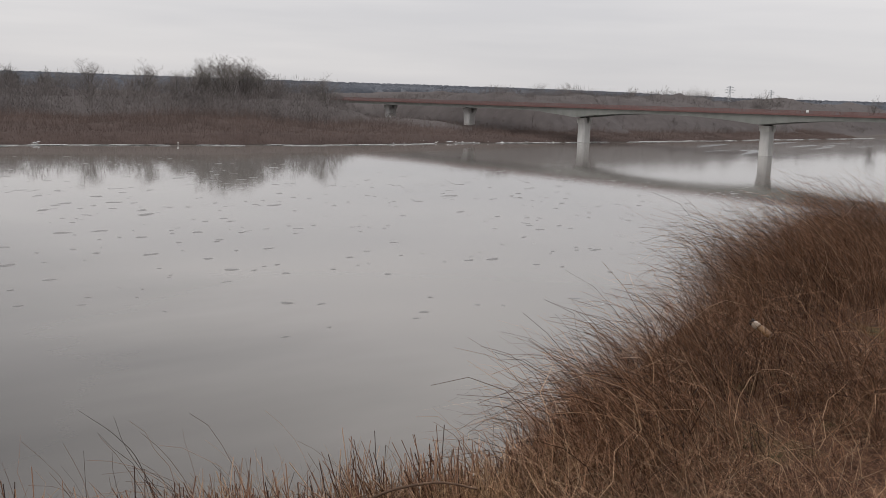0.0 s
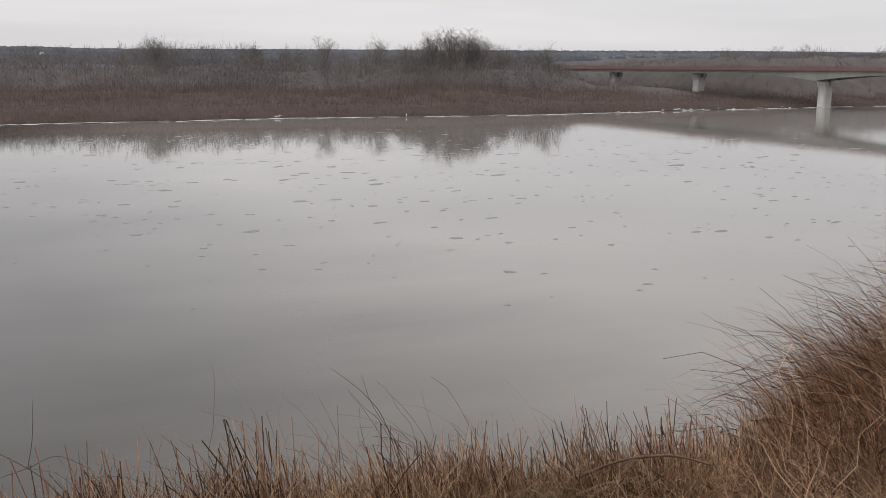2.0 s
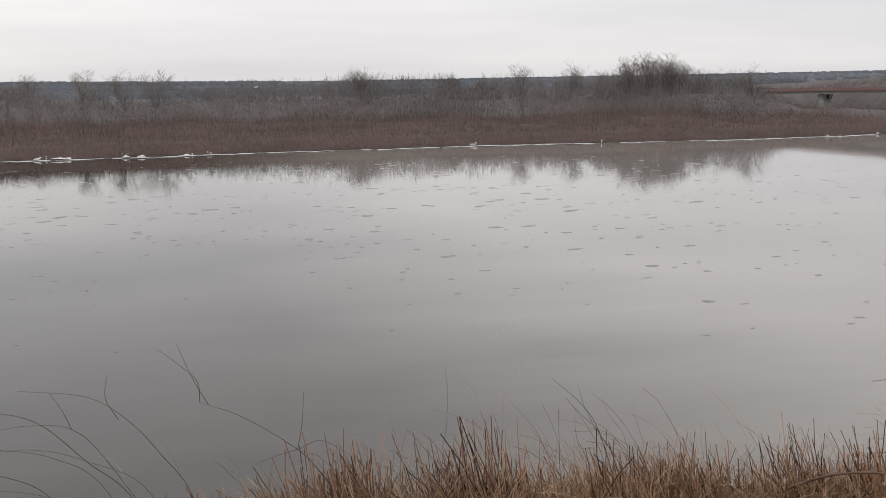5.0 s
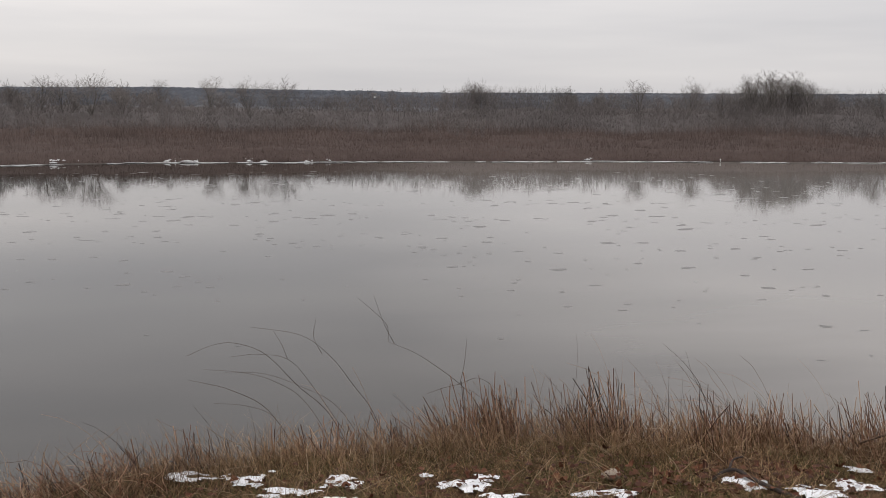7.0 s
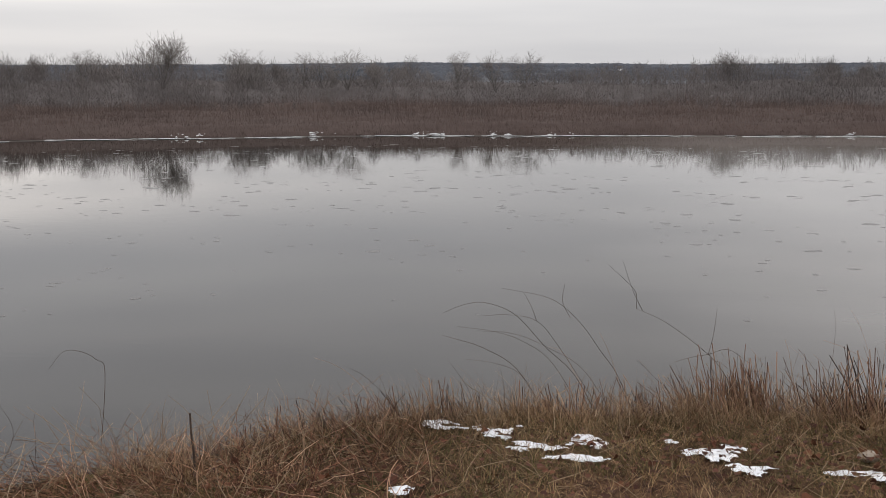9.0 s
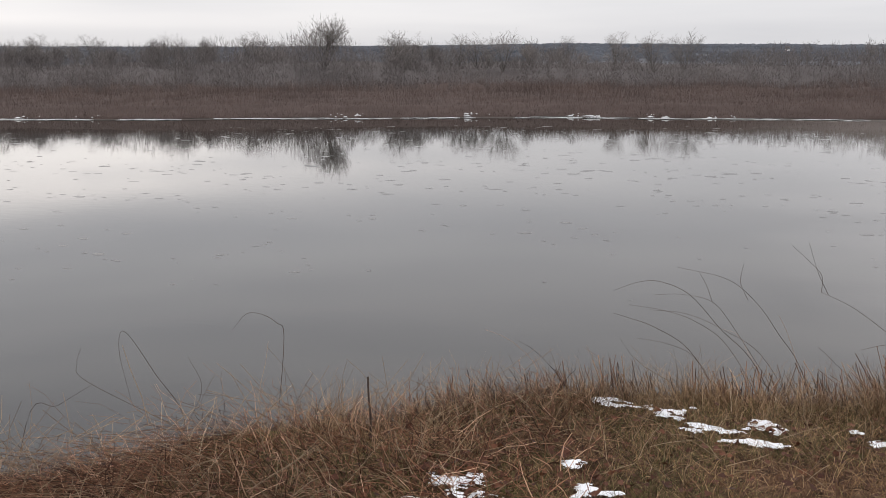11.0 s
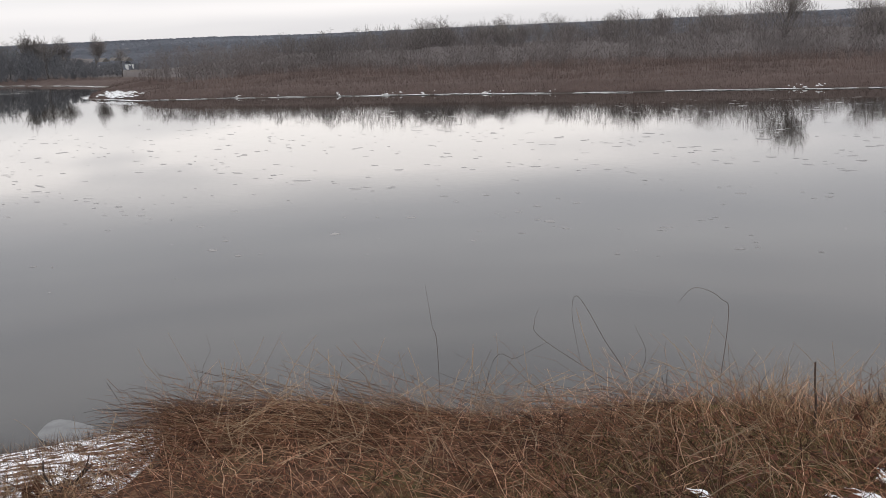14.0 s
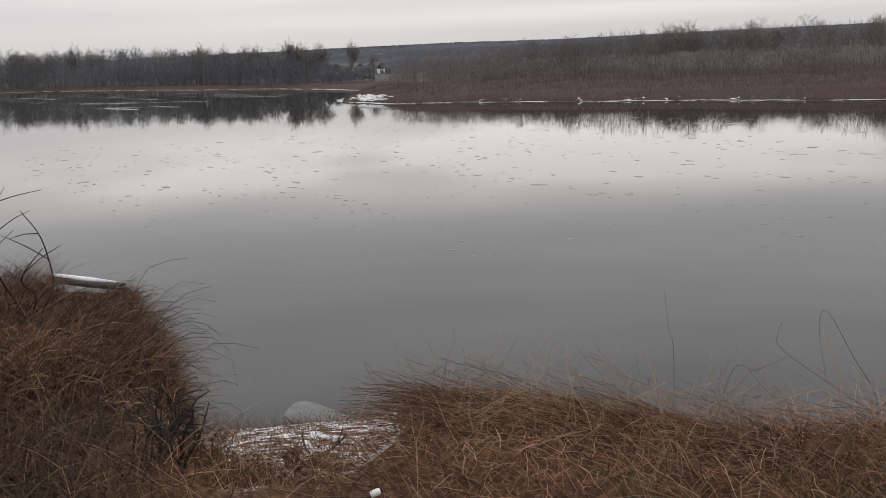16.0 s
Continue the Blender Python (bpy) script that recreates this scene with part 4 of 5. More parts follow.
def build_straw():
    # tufts of dry grass, mostly fallen over
    c = np.concatenate([scatter(800, -2.0, 5.0, -0.3, 1.0), scatter(380, -1.8, 4.2, -0.85, 0.15)])
    k = rng.integers(0, len(c), 36000)
    p = c[k] + np.concatenate([rng.normal(0, 0.05, (len(k), 2)), np.zeros((len(k), 1))], 1)
    p[:, 2] = land(p[:, 0], p[:, 1]) - 0.01
    n = len(p)
    ln = arcs(p, rng.uniform(0, 6.3, len(c))[k] + rng.normal(0, 0.7, n), rng.uniform(0.12, 0.32, n) * np.where(k < 800, 1, 0.55), np.abs(rng.normal(0.6, 0.4, n)) + np.where(k < 800, 0, 0.4), rng.uniform(0.2, 1.4, n), 5)
    stuff("dry_grass", *blades(ln, rng.uniform(0.0014, 0.0032, n)), MAT_STRAW, "tufts of dry fallen straw-coloured grass", "grass")
    # upstream the grass is long, tangled and combed over
    x = -0.7 - 4.25 * rng.uniform(0, 1, 16000) ** 0.75
    p = np.stack([x, table(x, BROW) + rng.uniform(-1.5, 0.75, len(x)), 0 * x], -1)
    p[:, 2] = land(p[:, 0], p[:, 1]) - 0.01
    p = thin_gully(p)
    n = len(p)
    down = np.clip((-p[:, 0] - 1.8) / 1.6, 0, 1)
    ln = arcs(p, rng.normal(3.95, 1.6, n), rng.uniform(0.12, 0.31, n) * np.interp(p[:, 0], [-4.2, -3.2, -2.2], [0.36, 0.5, 0.85]), np.abs(rng.normal(1.0, 0.36, n)) + 0.2 * down, rng.normal(0.4, 0.5, n), 5, 0.045)
    stuff("combed_grass", *tubes(ln, rng.uniform(0.0008, 0.0024, n)[:, None] * np.linspace(1, 0.55, 5)), MAT_STRAW_BROWN, "long tangled brown grass combed over by the wind", "grass")
    # long strands laid flat over the top, in layers
    x = np.concatenate([rng.uniform(-4.4, -2.0, 1500), rng.uniform(-4.4, -2.9, 900)])
    p = np.stack([x, table(x, BROW) + rng.uniform(-0.6, 0.6, len(x)), 0 * x], -1)
    p[:, 2] = land(p[:, 0], p[:, 1]) + rng.uniform(-0.01, 0.04, len(x))
    p = thin_gully(p, 0.5)
    n = len(p)
    ln = arcs(p, 4.0 + rng.normal(0, 1, n) * np.interp(p[:, 0], [-3.3, -2.4], [0.4, 0.9]), rng.uniform(0.3, 0.7, n) * np.interp(p[:, 0], [-4.2, -2.6], [0.6, 0.95]), np.abs(rng.normal(1.3, 0.15, n)), rng.uniform(0.1, 0.7, n), 7, 0.025)
    stuff("swept_strands", *tubes(ln, rng.uniform(0.0007, 0.0016, n)[:, None] * np.linspace(1, 0.5, 7)), MAT_RED_STEM, "long dry strands swept over by the wind", "grass")
    # bleached stalks lying over it
    x = np.concatenate([rng.uniform(-5.2, 4.6, 1900), rng.uniform(-5.2, -1.0, 700)])
    p = np.stack([x, table(x, BROW) + rng.uniform(-1.3, 0.6, len(x)), 0 * x], -1)
    p[:, 2] = land(p[:, 0], p[:, 1]) + rng.uniform(0.0, 0.16, len(x))
    p = thin_gully(p, 0.5)
    n = len(p)
    ln = arcs(p, rng.uniform(0, 6.3, n), rng.uniform(0.08, 0.36, n) * np.interp(p[:, 0], [-1.8, -1.0], [1, 0.6]), np.abs(rng.normal(1.0, 0.35, n)), rng.normal(0.2, 0.3, n), 4, 0.03)
    stuff("bleached_stalks", *tubes(ln, rng.uniform(0.0009, 0.0018, n)[:, None] * np.linspace(1, 0.6, 4)), MAT_PALE_STALK, "pale bleached stalks lying across the grass", "grass")


def build_stems():
    # stiff dead stems, broken off blunt, in clumps that lean together
    c = np.concatenate([scatter(250, -1.6, 5.0, -0.05, 0.85), scatter(210, -1.6, 5.0, -0.02, 0.4), scatter(210, 0.5, 4.6, -0.05, 0.5)])
    many = len(c)
    k = rng.integers(0, many, 11500)
    p = c[k] + np.concatenate([rng.normal(0, 0.055, (len(k), 2)), np.zeros((len(k), 1))], 1)
    p[:, 2] = land(p[:, 0], p[:, 1]) - 0.01
    n = len(p)
    tall = np.interp(c[:, 0], [-1.6, -0.6, 0.2, 0.6, 1.5, 2.0, 2.5, 3.2, 5], [0.6, 0.62, 0.75, 1.05, 1.0, 0.66, 0.95, 0.95, 0.9]) * rng.uniform(0.4, 1.5, many)
    h = np.clip(tall[k] * rng.normal(0.2, 0.05, n), 0.05, 0.4)
    lean = np.abs(rng.normal(0.1, 0.2, n) + np.abs(rng.normal(0.2, 0.28, many))[k])
    ln = arcs(p, rng.normal(2.7, 0.9, many)[k] + rng.normal(0, 0.7, n), h, lean, rng.normal(0.05, 0.14, n), 4, 0.018)
    stuff("dead_stems", *tubes(ln, rng.uniform(0.0014, 0.0027, n)[:, None] * np.linspace(1, 0.82, 4), 4), MAT_STEM, "stiff dead brown stems standing along the brow, broken off blunt", "dead stems")
    # finer bent stalks between them
    k = rng.integers(0, many, 7000)
    p = c[k] + np.concatenate([rng.normal(0, 0.09, (len(k), 2)), np.zeros((len(k), 1))], 1)
    p[:, 2] = land(p[:, 0], p[:, 1]) - 0.01
    n = len(p)
    ln = arcs(p, rng.uniform(0, 6.3, n), np.clip(tall[k] * rng.normal(0.2, 0.07, n), 0.05, 0.36), np.abs(rng.normal(0.3, 0.4, n)), rng.normal(0.4, 0.6, n), 5, 0.04)
    stuff("fine_stalks", *tubes(ln, rng.uniform(0.0006, 0.0012, n)[:, None] * np.linspace(1, 0.6, 5)), MAT_STRAW, "fine bent straw-coloured stalks among the stems", "dead stems")
    # long thin bent shoots that stand above the rest
    p = np.concatenate([scatter(60, -5.0, -1.2, 0.0, 0.9), scatter(190, -1.2, 5.2, 0.0, 0.9), scatter(70, 0.9, 2.2, 0.0, 0.4)])
    n = len(p)
    up = p[:, 0] < -1.2
    ln = arcs(p, np.where(up, 4.0, 2.7) + rng.normal(0, 0.7, n), rng.uniform(0.28, 0.66, n) * np.interp(p[:, 0], [-3.4, -2.2], [0.75, 1]), np.abs(rng.normal(0.3, 0.25, n)) + 0.4 * up, rng.uniform(0.2, 1.6, n), 8, 0.025)
    stuff("bent_shoots", *tubes(ln, rng.uniform(0.0009, 0.0017, n)[:, None] * np.linspace(1, 0.45, 8)), MAT_STEM, "long thin bent shoots leaning over the brow", "dead stems")


def shoots(x, y, m, size, heading, spreadh, droop, lean, fat, round_ones):
    """Thin arching shoots round a root, leaning one way."""
    q = rng.normal(0, 0.26 * size, (m, 2)) + rng.normal(0, 0.12 * size, 2)
    base = np.stack([x + q[:, 0], y + q[:, 1], land(x + q[:, 0], y + q[:, 1]) - 0.02], -1)
    ln = arcs(base, rng.normal(heading + rng.normal(0, 0.3), spreadh, m), size * rng.uniform(0.4, 1.15, m), np.abs(rng.normal(lean, 0.3, m)), rng.uniform(*droop, m), 6, 0.05)
    return tubes(ln, fat * rng.uniform(0.0008, 0.0022, m)[:, None] * np.linspace(1, 0.4, 6)) if round_ones else blades(ln, fat * rng.uniform(0.0018, 0.0042, m))


def shrub(x, y, n, size, heading, spreadh, mat, label, group, droop=(0.5, 1.5), lean=0.35, fat=1.0):
    """One low shrub of many thin arching shoots, leaning one way."""
    z0 = float(land(x, y))
    c = thing("shrub", label, "shrub", group, at=(x, y, z0))
    for k in range(3):
        v, f = shoots(x, y, n // 3, size, heading, spreadh, droop, lean, fat, k == 0)
        tagged(part_mesh("spray", mesh_of("spray", v - np.array([x, y, z0]), f, mat), c), kind="stuff")
    return c


def build_shrubs():
    # downstream: the bank swings out, covered with russet shoots that hang over the water
    def hides_can(x, y):
        along, aside = (x - 0.52) * 0.847 + (y - 0.97) * 0.532, abs((x - 0.52) * 0.532 - (y - 0.97) * 0.847)
        return 0 < along < 5.75 and aside < 0.3 and along > 4.4
    for k in range(44):
        x = 3.7 + 14.0 * rng.uniform(0, 1) ** 1.5
        y = float(table(x, BROW)) + rng.uniform(-0.9, 0.35)
        if not hides_can(x, y):
            shrub(x, y, 220, rng.uniform(0.55, 0.9), 2.7, 0.85, MAT_RED_STEM, "low russet shrub with thin shoots arching over the bank", "shrubs downstream", (1.0, 2.6), 0.25, 1.25)
    for k in range(12):
        x, y = rng.uniform(4.5, 5.5), rng.uniform(3.45, 4.45)
        if not hides_can(x, y):
            shrub(x, y, 180, rng.uniform(0.6, 0.85), 2.75, 0.95, MAT_RED_STEM, "russet shrub with long shoots arching towards the water", "shrubs downstream", (0.9, 2.3), 0.3, 1.25)
    for k in range(14):
        x, y = rng.uniform(4.7, 6.4), rng.uniform(2.5, 3.35)
        if not hides_can(x, y):
            shrub(x, y, 190, rng.uniform(0.42, 0.6), 2.7, 1.2, MAT_RED_STEM, "dense russet shrub with tangled drooping shoots", "shrubs downstream", (0.8, 2.4), 0.4, 1.25)
    for k in range(6):
        x, y = rng.uniform(3.9, 4.6), rng.uniform(3.45, 4.1)
        shrub(x, y, 75, rng.uniform(0.55, 0.8), 2.65, 0.8, MAT_RED_STEM, "russet shrub with long bowed shoots at the end of the brow", "shrubs downstream", (0.4, 1.6), 0.45, 1.4)
    for k in range(22):
        x = rng.uniform(6.6, 12.0)
        shrub(x, 4.7 + (x - 6.8) * 0.43 + rng.uniform(-0.5, 0.5), 300, rng.uniform(0.95, 1.2), 2.75, 0.6, MAT_RED_STEM, "tall russet shrub with fine shoots on the bank", "shrubs downstream", (1.0, 2.4), 0.2)
    flat = []
    for k in range(120):
        x = 3.0 + 13.0 * rng.uniform(0, 1) ** 1.15
        y = float(table(x, BROW)) - rng.uniform(0.3, 4.2)
        if y > 1.0 and math.hypot(x - 5.1, y - 3.8) > 0.5 and not hides_can(x, y):
            flat.append(shoots(x, y, 170, rng.uniform(0.35, 0.65), 2.7, 1.4, (0.5, 1.2), 0.9, 1.0, False))
    for k in range(80):
        x, y = rng.uniform(2.9, 5.8), rng.uniform(1.7, 3.7)
        if y < 3.2 or x > 3.5:
            flat.append(shoots(x, y, 150, rng.uniform(0.25, 0.5), 2.7, 1.6, (0.5, 1.3), 0.8, 1.0, False))
    stuff("flattened_shoots", *join(flat), MAT_RED_STEM, "flattened patches of dead russet shoots on the bank", "dead stems")
    # upstream: a taller tangle beyond the gully
    def seen_from_brow(az, r):
        return -0.23 - r * math.sin(radians(az)), -0.80 + r * math.cos(radians(az))
    dark = "dense dark brown shrub with hanging shoots above the gully"
    for k in range(84):
        az, r = rng.uniform(71.0, 94), rng.uniform(4.9, 9.0)
        size = rng.uniform(0.6, 0.95) * float(np.interp(r, [4.9, 5.6, 9.0], [0.72, 0.85, 0.28])) * float(np.interp(az, [71, 76, 84], [0.5, 0.9, 1.1]))
        if az < 79:
            r = 4.9 + (r - 4.9) * 0.36
            size = float(np.interp(r, [4.9, 5.6, 6.4], [0.60, 0.46, 0.24])) * rng.uniform(0.8, 1.05) * float(np.interp(az, [71, 75], [0.6, 1]))
        shrub(*seen_from_brow(az, r), 190, size, 0.6, 1.5, MAT_RED_STEM if k % 3 == 0 else MAT_THICKET, dark, "shrubs upstream", (0.9, 2.9), 0.3, 1.5)
    for k in range(26):
        az, r = rng.uniform(76.5, 93), rng.uniform(3.7, 5.0)
        shrub(*seen_from_brow(az, r), 150, rng.uniform(0.4, 0.62), 0.6, 1.8, MAT_TWIG if k % 2 else MAT_THICKET, dark, "shrubs upstream", (0.8, 2.6), 0.4, 1.4)
    # long shoots that bow out over the slope
    for k in range(9):
        shrub(*seen_from_brow(rng.uniform(73.8, 77.0), rng.uniform(5.2, 6.6)), 66, rng.uniform(0.5, 0.68), 1.1, 0.6, MAT_THICKET, "shrub with long thin dark shoots bowing over the gully", "shrubs upstream", (1.5, 2.4), 0.5, 1.3)
    for k in range(46):
        shrub(*seen_from_brow(rng.uniform(71.5, 80), rng.uniform(6.1, 7.4)), 120, rng.uniform(0.18, 0.26), 0.8, 1.6, MAT_THICKET, dark, "shrubs upstream", (0.8, 2.2), 0.4, 1.4)
    for x, y in ((-7.75, 0.72), (-7.9, 0.78), (-8.05, 0.75), (-8.0, 1.15), (-7.7, 1.3), (-7.3, 1.42), (-7.5, 1.45), (-7.1, 1.3)):
        shrub(x, y, 120, 0.2, 1.2, 1.5, MAT_THICKET, "dense dark brown shrub with hanging shoots beside the log", "shrubs upstream", (1.2, 2.8), 0.2)
    for k in range(20):
        az, r = rng.uniform(77, 92), rng.uniform(3.1, 4.3)
        shrub(*seen_from_brow(az, r), 120, rng.uniform(0.26, 0.42), 1.5, 2.0, MAT_TWIG if k % 2 else MAT_THICKET, "flattened tangle of brown stalks by the gully", "flattened stalks upstream", (0.5, 1.2), 0.9, 1.5)

    for k in range(40):
        az, r = rng.uniform(79, 93), rng.uniform(6.6, 8.2)
        shrub(*seen_from_brow(az, r), 170, rng.uniform(0.28, 0.46), 0.8, 1.6, MAT_THICKET, "low dark brown shrub with hanging shoots on the bank", "shrubs upstream", (0.8, 2.2), 0.35)
    az, r = np.radians(rng.uniform(62, 88, 330)), rng.uniform(3.2, 4.5, 330)
    x, y = -0.23 - r * np.sin(az), -0.80 + r * np.cos(az)
    p = np.stack([x, y, land(x, y) - 0.01], -1)
    n = len(p)
    ln = arcs(p, rng.normal(3.6, 1.2, n), rng.uniform(0.2, 0.55, n), np.abs(rng.normal(0.75, 0.35, n)), rng.uniform(0.3, 1.5, n), 8, 0.02)
    stuff("pale_strands", *tubes(ln, rng.uniform(0.0008, 0.0017, n)[:, None] * np.linspace(1, 0.5, 8)), MAT_STRAW, "long pale strands arching in front of the thicket", "grass")

    for x, y, size in ((-9.0, 2.4, 0.3), (-11.0, 3.1, 0.4), (-13.0, 4.1, 0.5), (-16.0, 5.2, 0.6), (-20.0, 6.6, 0.7), (-26.0, 9.6, 0.9)):
        shrub(x, y, 90, size, 0.6, 2.0, MAT_THICKET, "small bare brown shrub standing in the snowy gully", "shrubs in the gully", (0.2, 1.2), 0.35, 1.6)
    for k in range(9):
        shrub(*seen_from_brow(rng.uniform(67.5, 72), rng.uniform(4.3, 6.0)), 70, rng.uniform(0.2, 0.34), 0.6, 2.0, MAT_THICKET, "small bare brown shrub standing in the snowy gully", "shrubs in the gully", (0.4, 1.6), 0.45, 1.3)
    az, r = np.radians(rng.uniform(54, 74, 1500)), rng.uniform(3.3, 5.4, 1500)
    x, y = -0.23 - r * np.sin(az), -0.80 + r * np.cos(az)
    ok = value_noise(x, y, 0.3, 33) > 0.42
    p = np.stack([x, y, land(x, y) - 0.01], -1)[ok]
    n = len(p)
    ln = arcs(p, rng.normal(4.0, 1.5, n), rng.uniform(0.12, 0.42, n), np.abs(rng.normal(1.1, 0.35, n)), rng.uniform(0.0, 1.0, n), 6, 0.03)
    stuff("gully_grass", *tubes(ln, rng.uniform(0.0008, 0.0018, n)[:, None] * np.linspace(1, 0.5, 6)), MAT_STRAW_BROWN, "brown grass lying across the snow at the gully's head", "grass")
    # thin weeds through the snow of the gully, in clumps
    gx, gy, ux, uy = GULLY
    s, q = 0.2 + 31 * rng.uniform(0, 1, 15000) ** 1.6, rng.normal(0, 1, 15000)
    x, y = gx + ux * s - uy * q * (0.5 + 0.12 * s), gy + uy * s + ux * q * (0.5 + 0.12 * s)
    ok = value_noise(x, y, 0.5, 31) + 0.6 * value_noise(x, y, 2.4, 32) > 0.86
    p, s = np.stack([x, y, land(x, y) - 0.02], -1)[ok], s[ok]
    n = len(p)
    ln = arcs(p, rng.uniform(0, 6.3, n), rng.uniform(0.08, 0.26, n) * (1 + 0.05 * s), np.abs(rng.normal(0.45, 0.4, n)), rng.uniform(0, 1.2, n), 4, 0.04)
    stuff("gully_weeds", *blades(ln, rng.uniform(0.0020, 0.0042, n) * (1 + 0.09 * s)), MAT_THICKET, "thin dead weeds standing in the snowy gully", "dead stems")


build_turf()
build_straw()
build_stems()
build_shrubs()


# ---- snow patches, litter and small things on the near bank ----
def snow_patch(x, y, rx, ry):
    """Ragged thin snow, melted through in places."""
    m, k = 70, 54
    X, Y = np.meshgrid(x + rx * np.linspace(-1.9, 1.9, m), y + ry * np.linspace(-1.9, 1.9, k))
    body = snow_body(X, Y, x, y, rx, ry)
    Z = land(X, Y) + 0.012 + 0.011 * np.sqrt(np.clip(body - 0.05, 0, 1)) + 0.005 * value_noise(X, Y, 0.02, 10)
    f = grid_faces(k, m)
    f = f[(body.ravel()[f] > 0.08).all(1)]
    if len(f) == 0:
        return
    pts = np.stack([X, Y, Z], -1).reshape(-1, 3)
    mark = np.arange(len(pts))
    for _ in range(90):
        low = mark[f].min(1)
        for c in range(4):
            np.minimum.at(mark, f[:, c], low)
    root = mark[f[:, 0]]
    for q in np.unique(root):
        g = f[root == q]
        if len(g) < 9:
            continue
        used, inv = np.unique(g, return_inverse=True)
        me = mesh_of("snow_patch", pts[used], inv.reshape(-1, 4), MAT_SNOW, True)
        tagged(new("snow_patch", me), "thin melting patch of old snow on the grass", "snow", "snow patches on the near bank")


for x, y, rx, ry in SNOW:
    snow_patch(x, y, rx, ry)


def litter():
    n = 1500
    x = np.concatenate([rng.uniform(-2.2, 3.6, 700), rng.normal(1.4, 0.7, 500), rng.normal(-1.1, 0.4, 300)])
    y = table(x, BROW) - np.concatenate([rng.uniform(0.2, 1.5, 700), np.abs(rng.normal(0.62, 0.2, 500)), rng.uniform(0.7, 1.4, 300)])
    s = rng.uniform(0.009, 0.022, n)
    t = rng.uniform(0, 6.3, n)
    z = land(x, y) + rng.uniform(0.012, 0.045, n)
    a = np.linspace(0, 2 * np.pi, 9)[:-1]
    w = 1 + 0.3 * np.cos(a * 3 + rng.uniform(0, 6, (n, 1)))
    px, py = s[:, None] * w * np.cos(a), 0.6 * s[:, None] * w * np.sin(a)
    curl = rng.uniform(-1, 1, (n, 1)) * 6 * px ** 2 + rng.uniform(-0.8, 0.8, (n, 1)) * py
    c, q = np.cos(t)[:, None], np.sin(t)[:, None]
    v = np.stack([x[:, None] + px * c - py * q, y[:, None] + px * q + py * c, z[:, None] + curl], -1).reshape(-1, 3)
    stuff("fallen_leaves", v, np.arange(n * 8).reshape(-1, 8), MAT_LEAF, "curled red-brown fallen oak leaves in the grass", "leaves")


litter()


def leaf_build(n, l):
    o = n.new("ShaderNodeObjectInfo")
    a = ramp_node(n, l, o.outputs["Random"], [(0.0, (0.05, 0.018, 0.010)), (0.5, (0.088, 0.031, 0.016)), (1.0, (0.135, 0.056, 0.027))])
    vein = ramp_node(n, l, noise_socket(n, l, 70.0, 4.0), [(0.35, (0.6, 0.6, 0.6)), (0.65, (1.2, 1.15, 1.1))])
    return mix_colour(n, l, 1.0, a, vein, "MULTIPLY"), None


MAT_OAK_LEAF = material("oak_leaf", leaf_build, 0.7, 0.0, 0.2)


def oak_leaf(seed):
    """A lobed, curled leaf, 1 long."""
    r = random.Random(seed)
    n = 22
    pts, curl, twist = [], r.uniform(0.6, 1.6), r.uniform(-1.0, 1.0)
    for k in range(n):
        a = 2 * math.pi * k / n
        w = (0.5 if k % 4 in (0, 1) else 0.36) * r.uniform(0.9, 1.1)
        x, y = 0.5 * math.cos(a), w * 0.62 * math.sin(a)
        pts.append((x, y, curl * (x * x + 0.5 * y * y) + twist * x * y + r.uniform(-0.03, 0.03)))
    pts.append((0, 0, 0.02))
    return mesh_of("fallen_leaf", np.array(pts), [[k, (k + 1) % n, n] for k in range(n)], MAT_OAK_LEAF, True)


def single_leaves():
    r = random.Random(31)
    kinds = [oak_leaf(k) for k in range(7)]
    for k in range(190):
        cx, cy, sx, sy = r.choice([(1.45, 3.5, 0.4, 0.1), (1.45, 3.5, 0.4, 0.1), (-1.1, 2.85, 0.3, 0.16), (0.35, 3.6, 0.5, 0.14), (-0.3, 2.75, 0.5, 0.12), (2.6, 3.5, 0.3, 0.1)])
        x, y = r.gauss(cx, sx), r.gauss(cy, sy)
        ob = tagged(new("fallen_leaf", r.choice(kinds)), "curled red-brown fallen oak leaf on the grass", "leaf", "fallen oak leaves")
        size = r.uniform(0.026, 0.052)
        ob.scale = (size,) * 3
        ob.location = (x, y, float(land(x, y)) + r.uniform(0.02, 0.055))
        ob.rotation_euler = (r.gauss(0, 0.5), r.gauss(0, 0.5), r.uniform(0, 6.3))


single_leaves()


def smooth_line(pts, k=6):
    """A soft curve through a few control points."""
    p = [Vector(q) for q in pts]
    p = [p[0] * 2 - p[1]] + p + [p[-1] * 2 - p[-2]]
    out = []
    for a, b, c, d in zip(p, p[1:], p[2:], p[3:]):
        for i in range(k):
            t = i / k
            out.append(0.5 * ((2 * b) + (c - a) * t + (2 * a - 5 * b + 4 * c - d) * t * t + (3 * b - a - 3 * c + d) * t ** 3))
    out.append(p[-2])
    return np.array([tuple(q) for q in out])


def shoot_mesh(name, pts, r0, r1, mat=None, sides=5):
    ln = smooth_line(pts)
    v, f = tubes(ln[None], np.linspace(r0, r1, len(ln))[None], sides)
    return mesh_of(name, v, f, mat or MAT_TWIG, True)


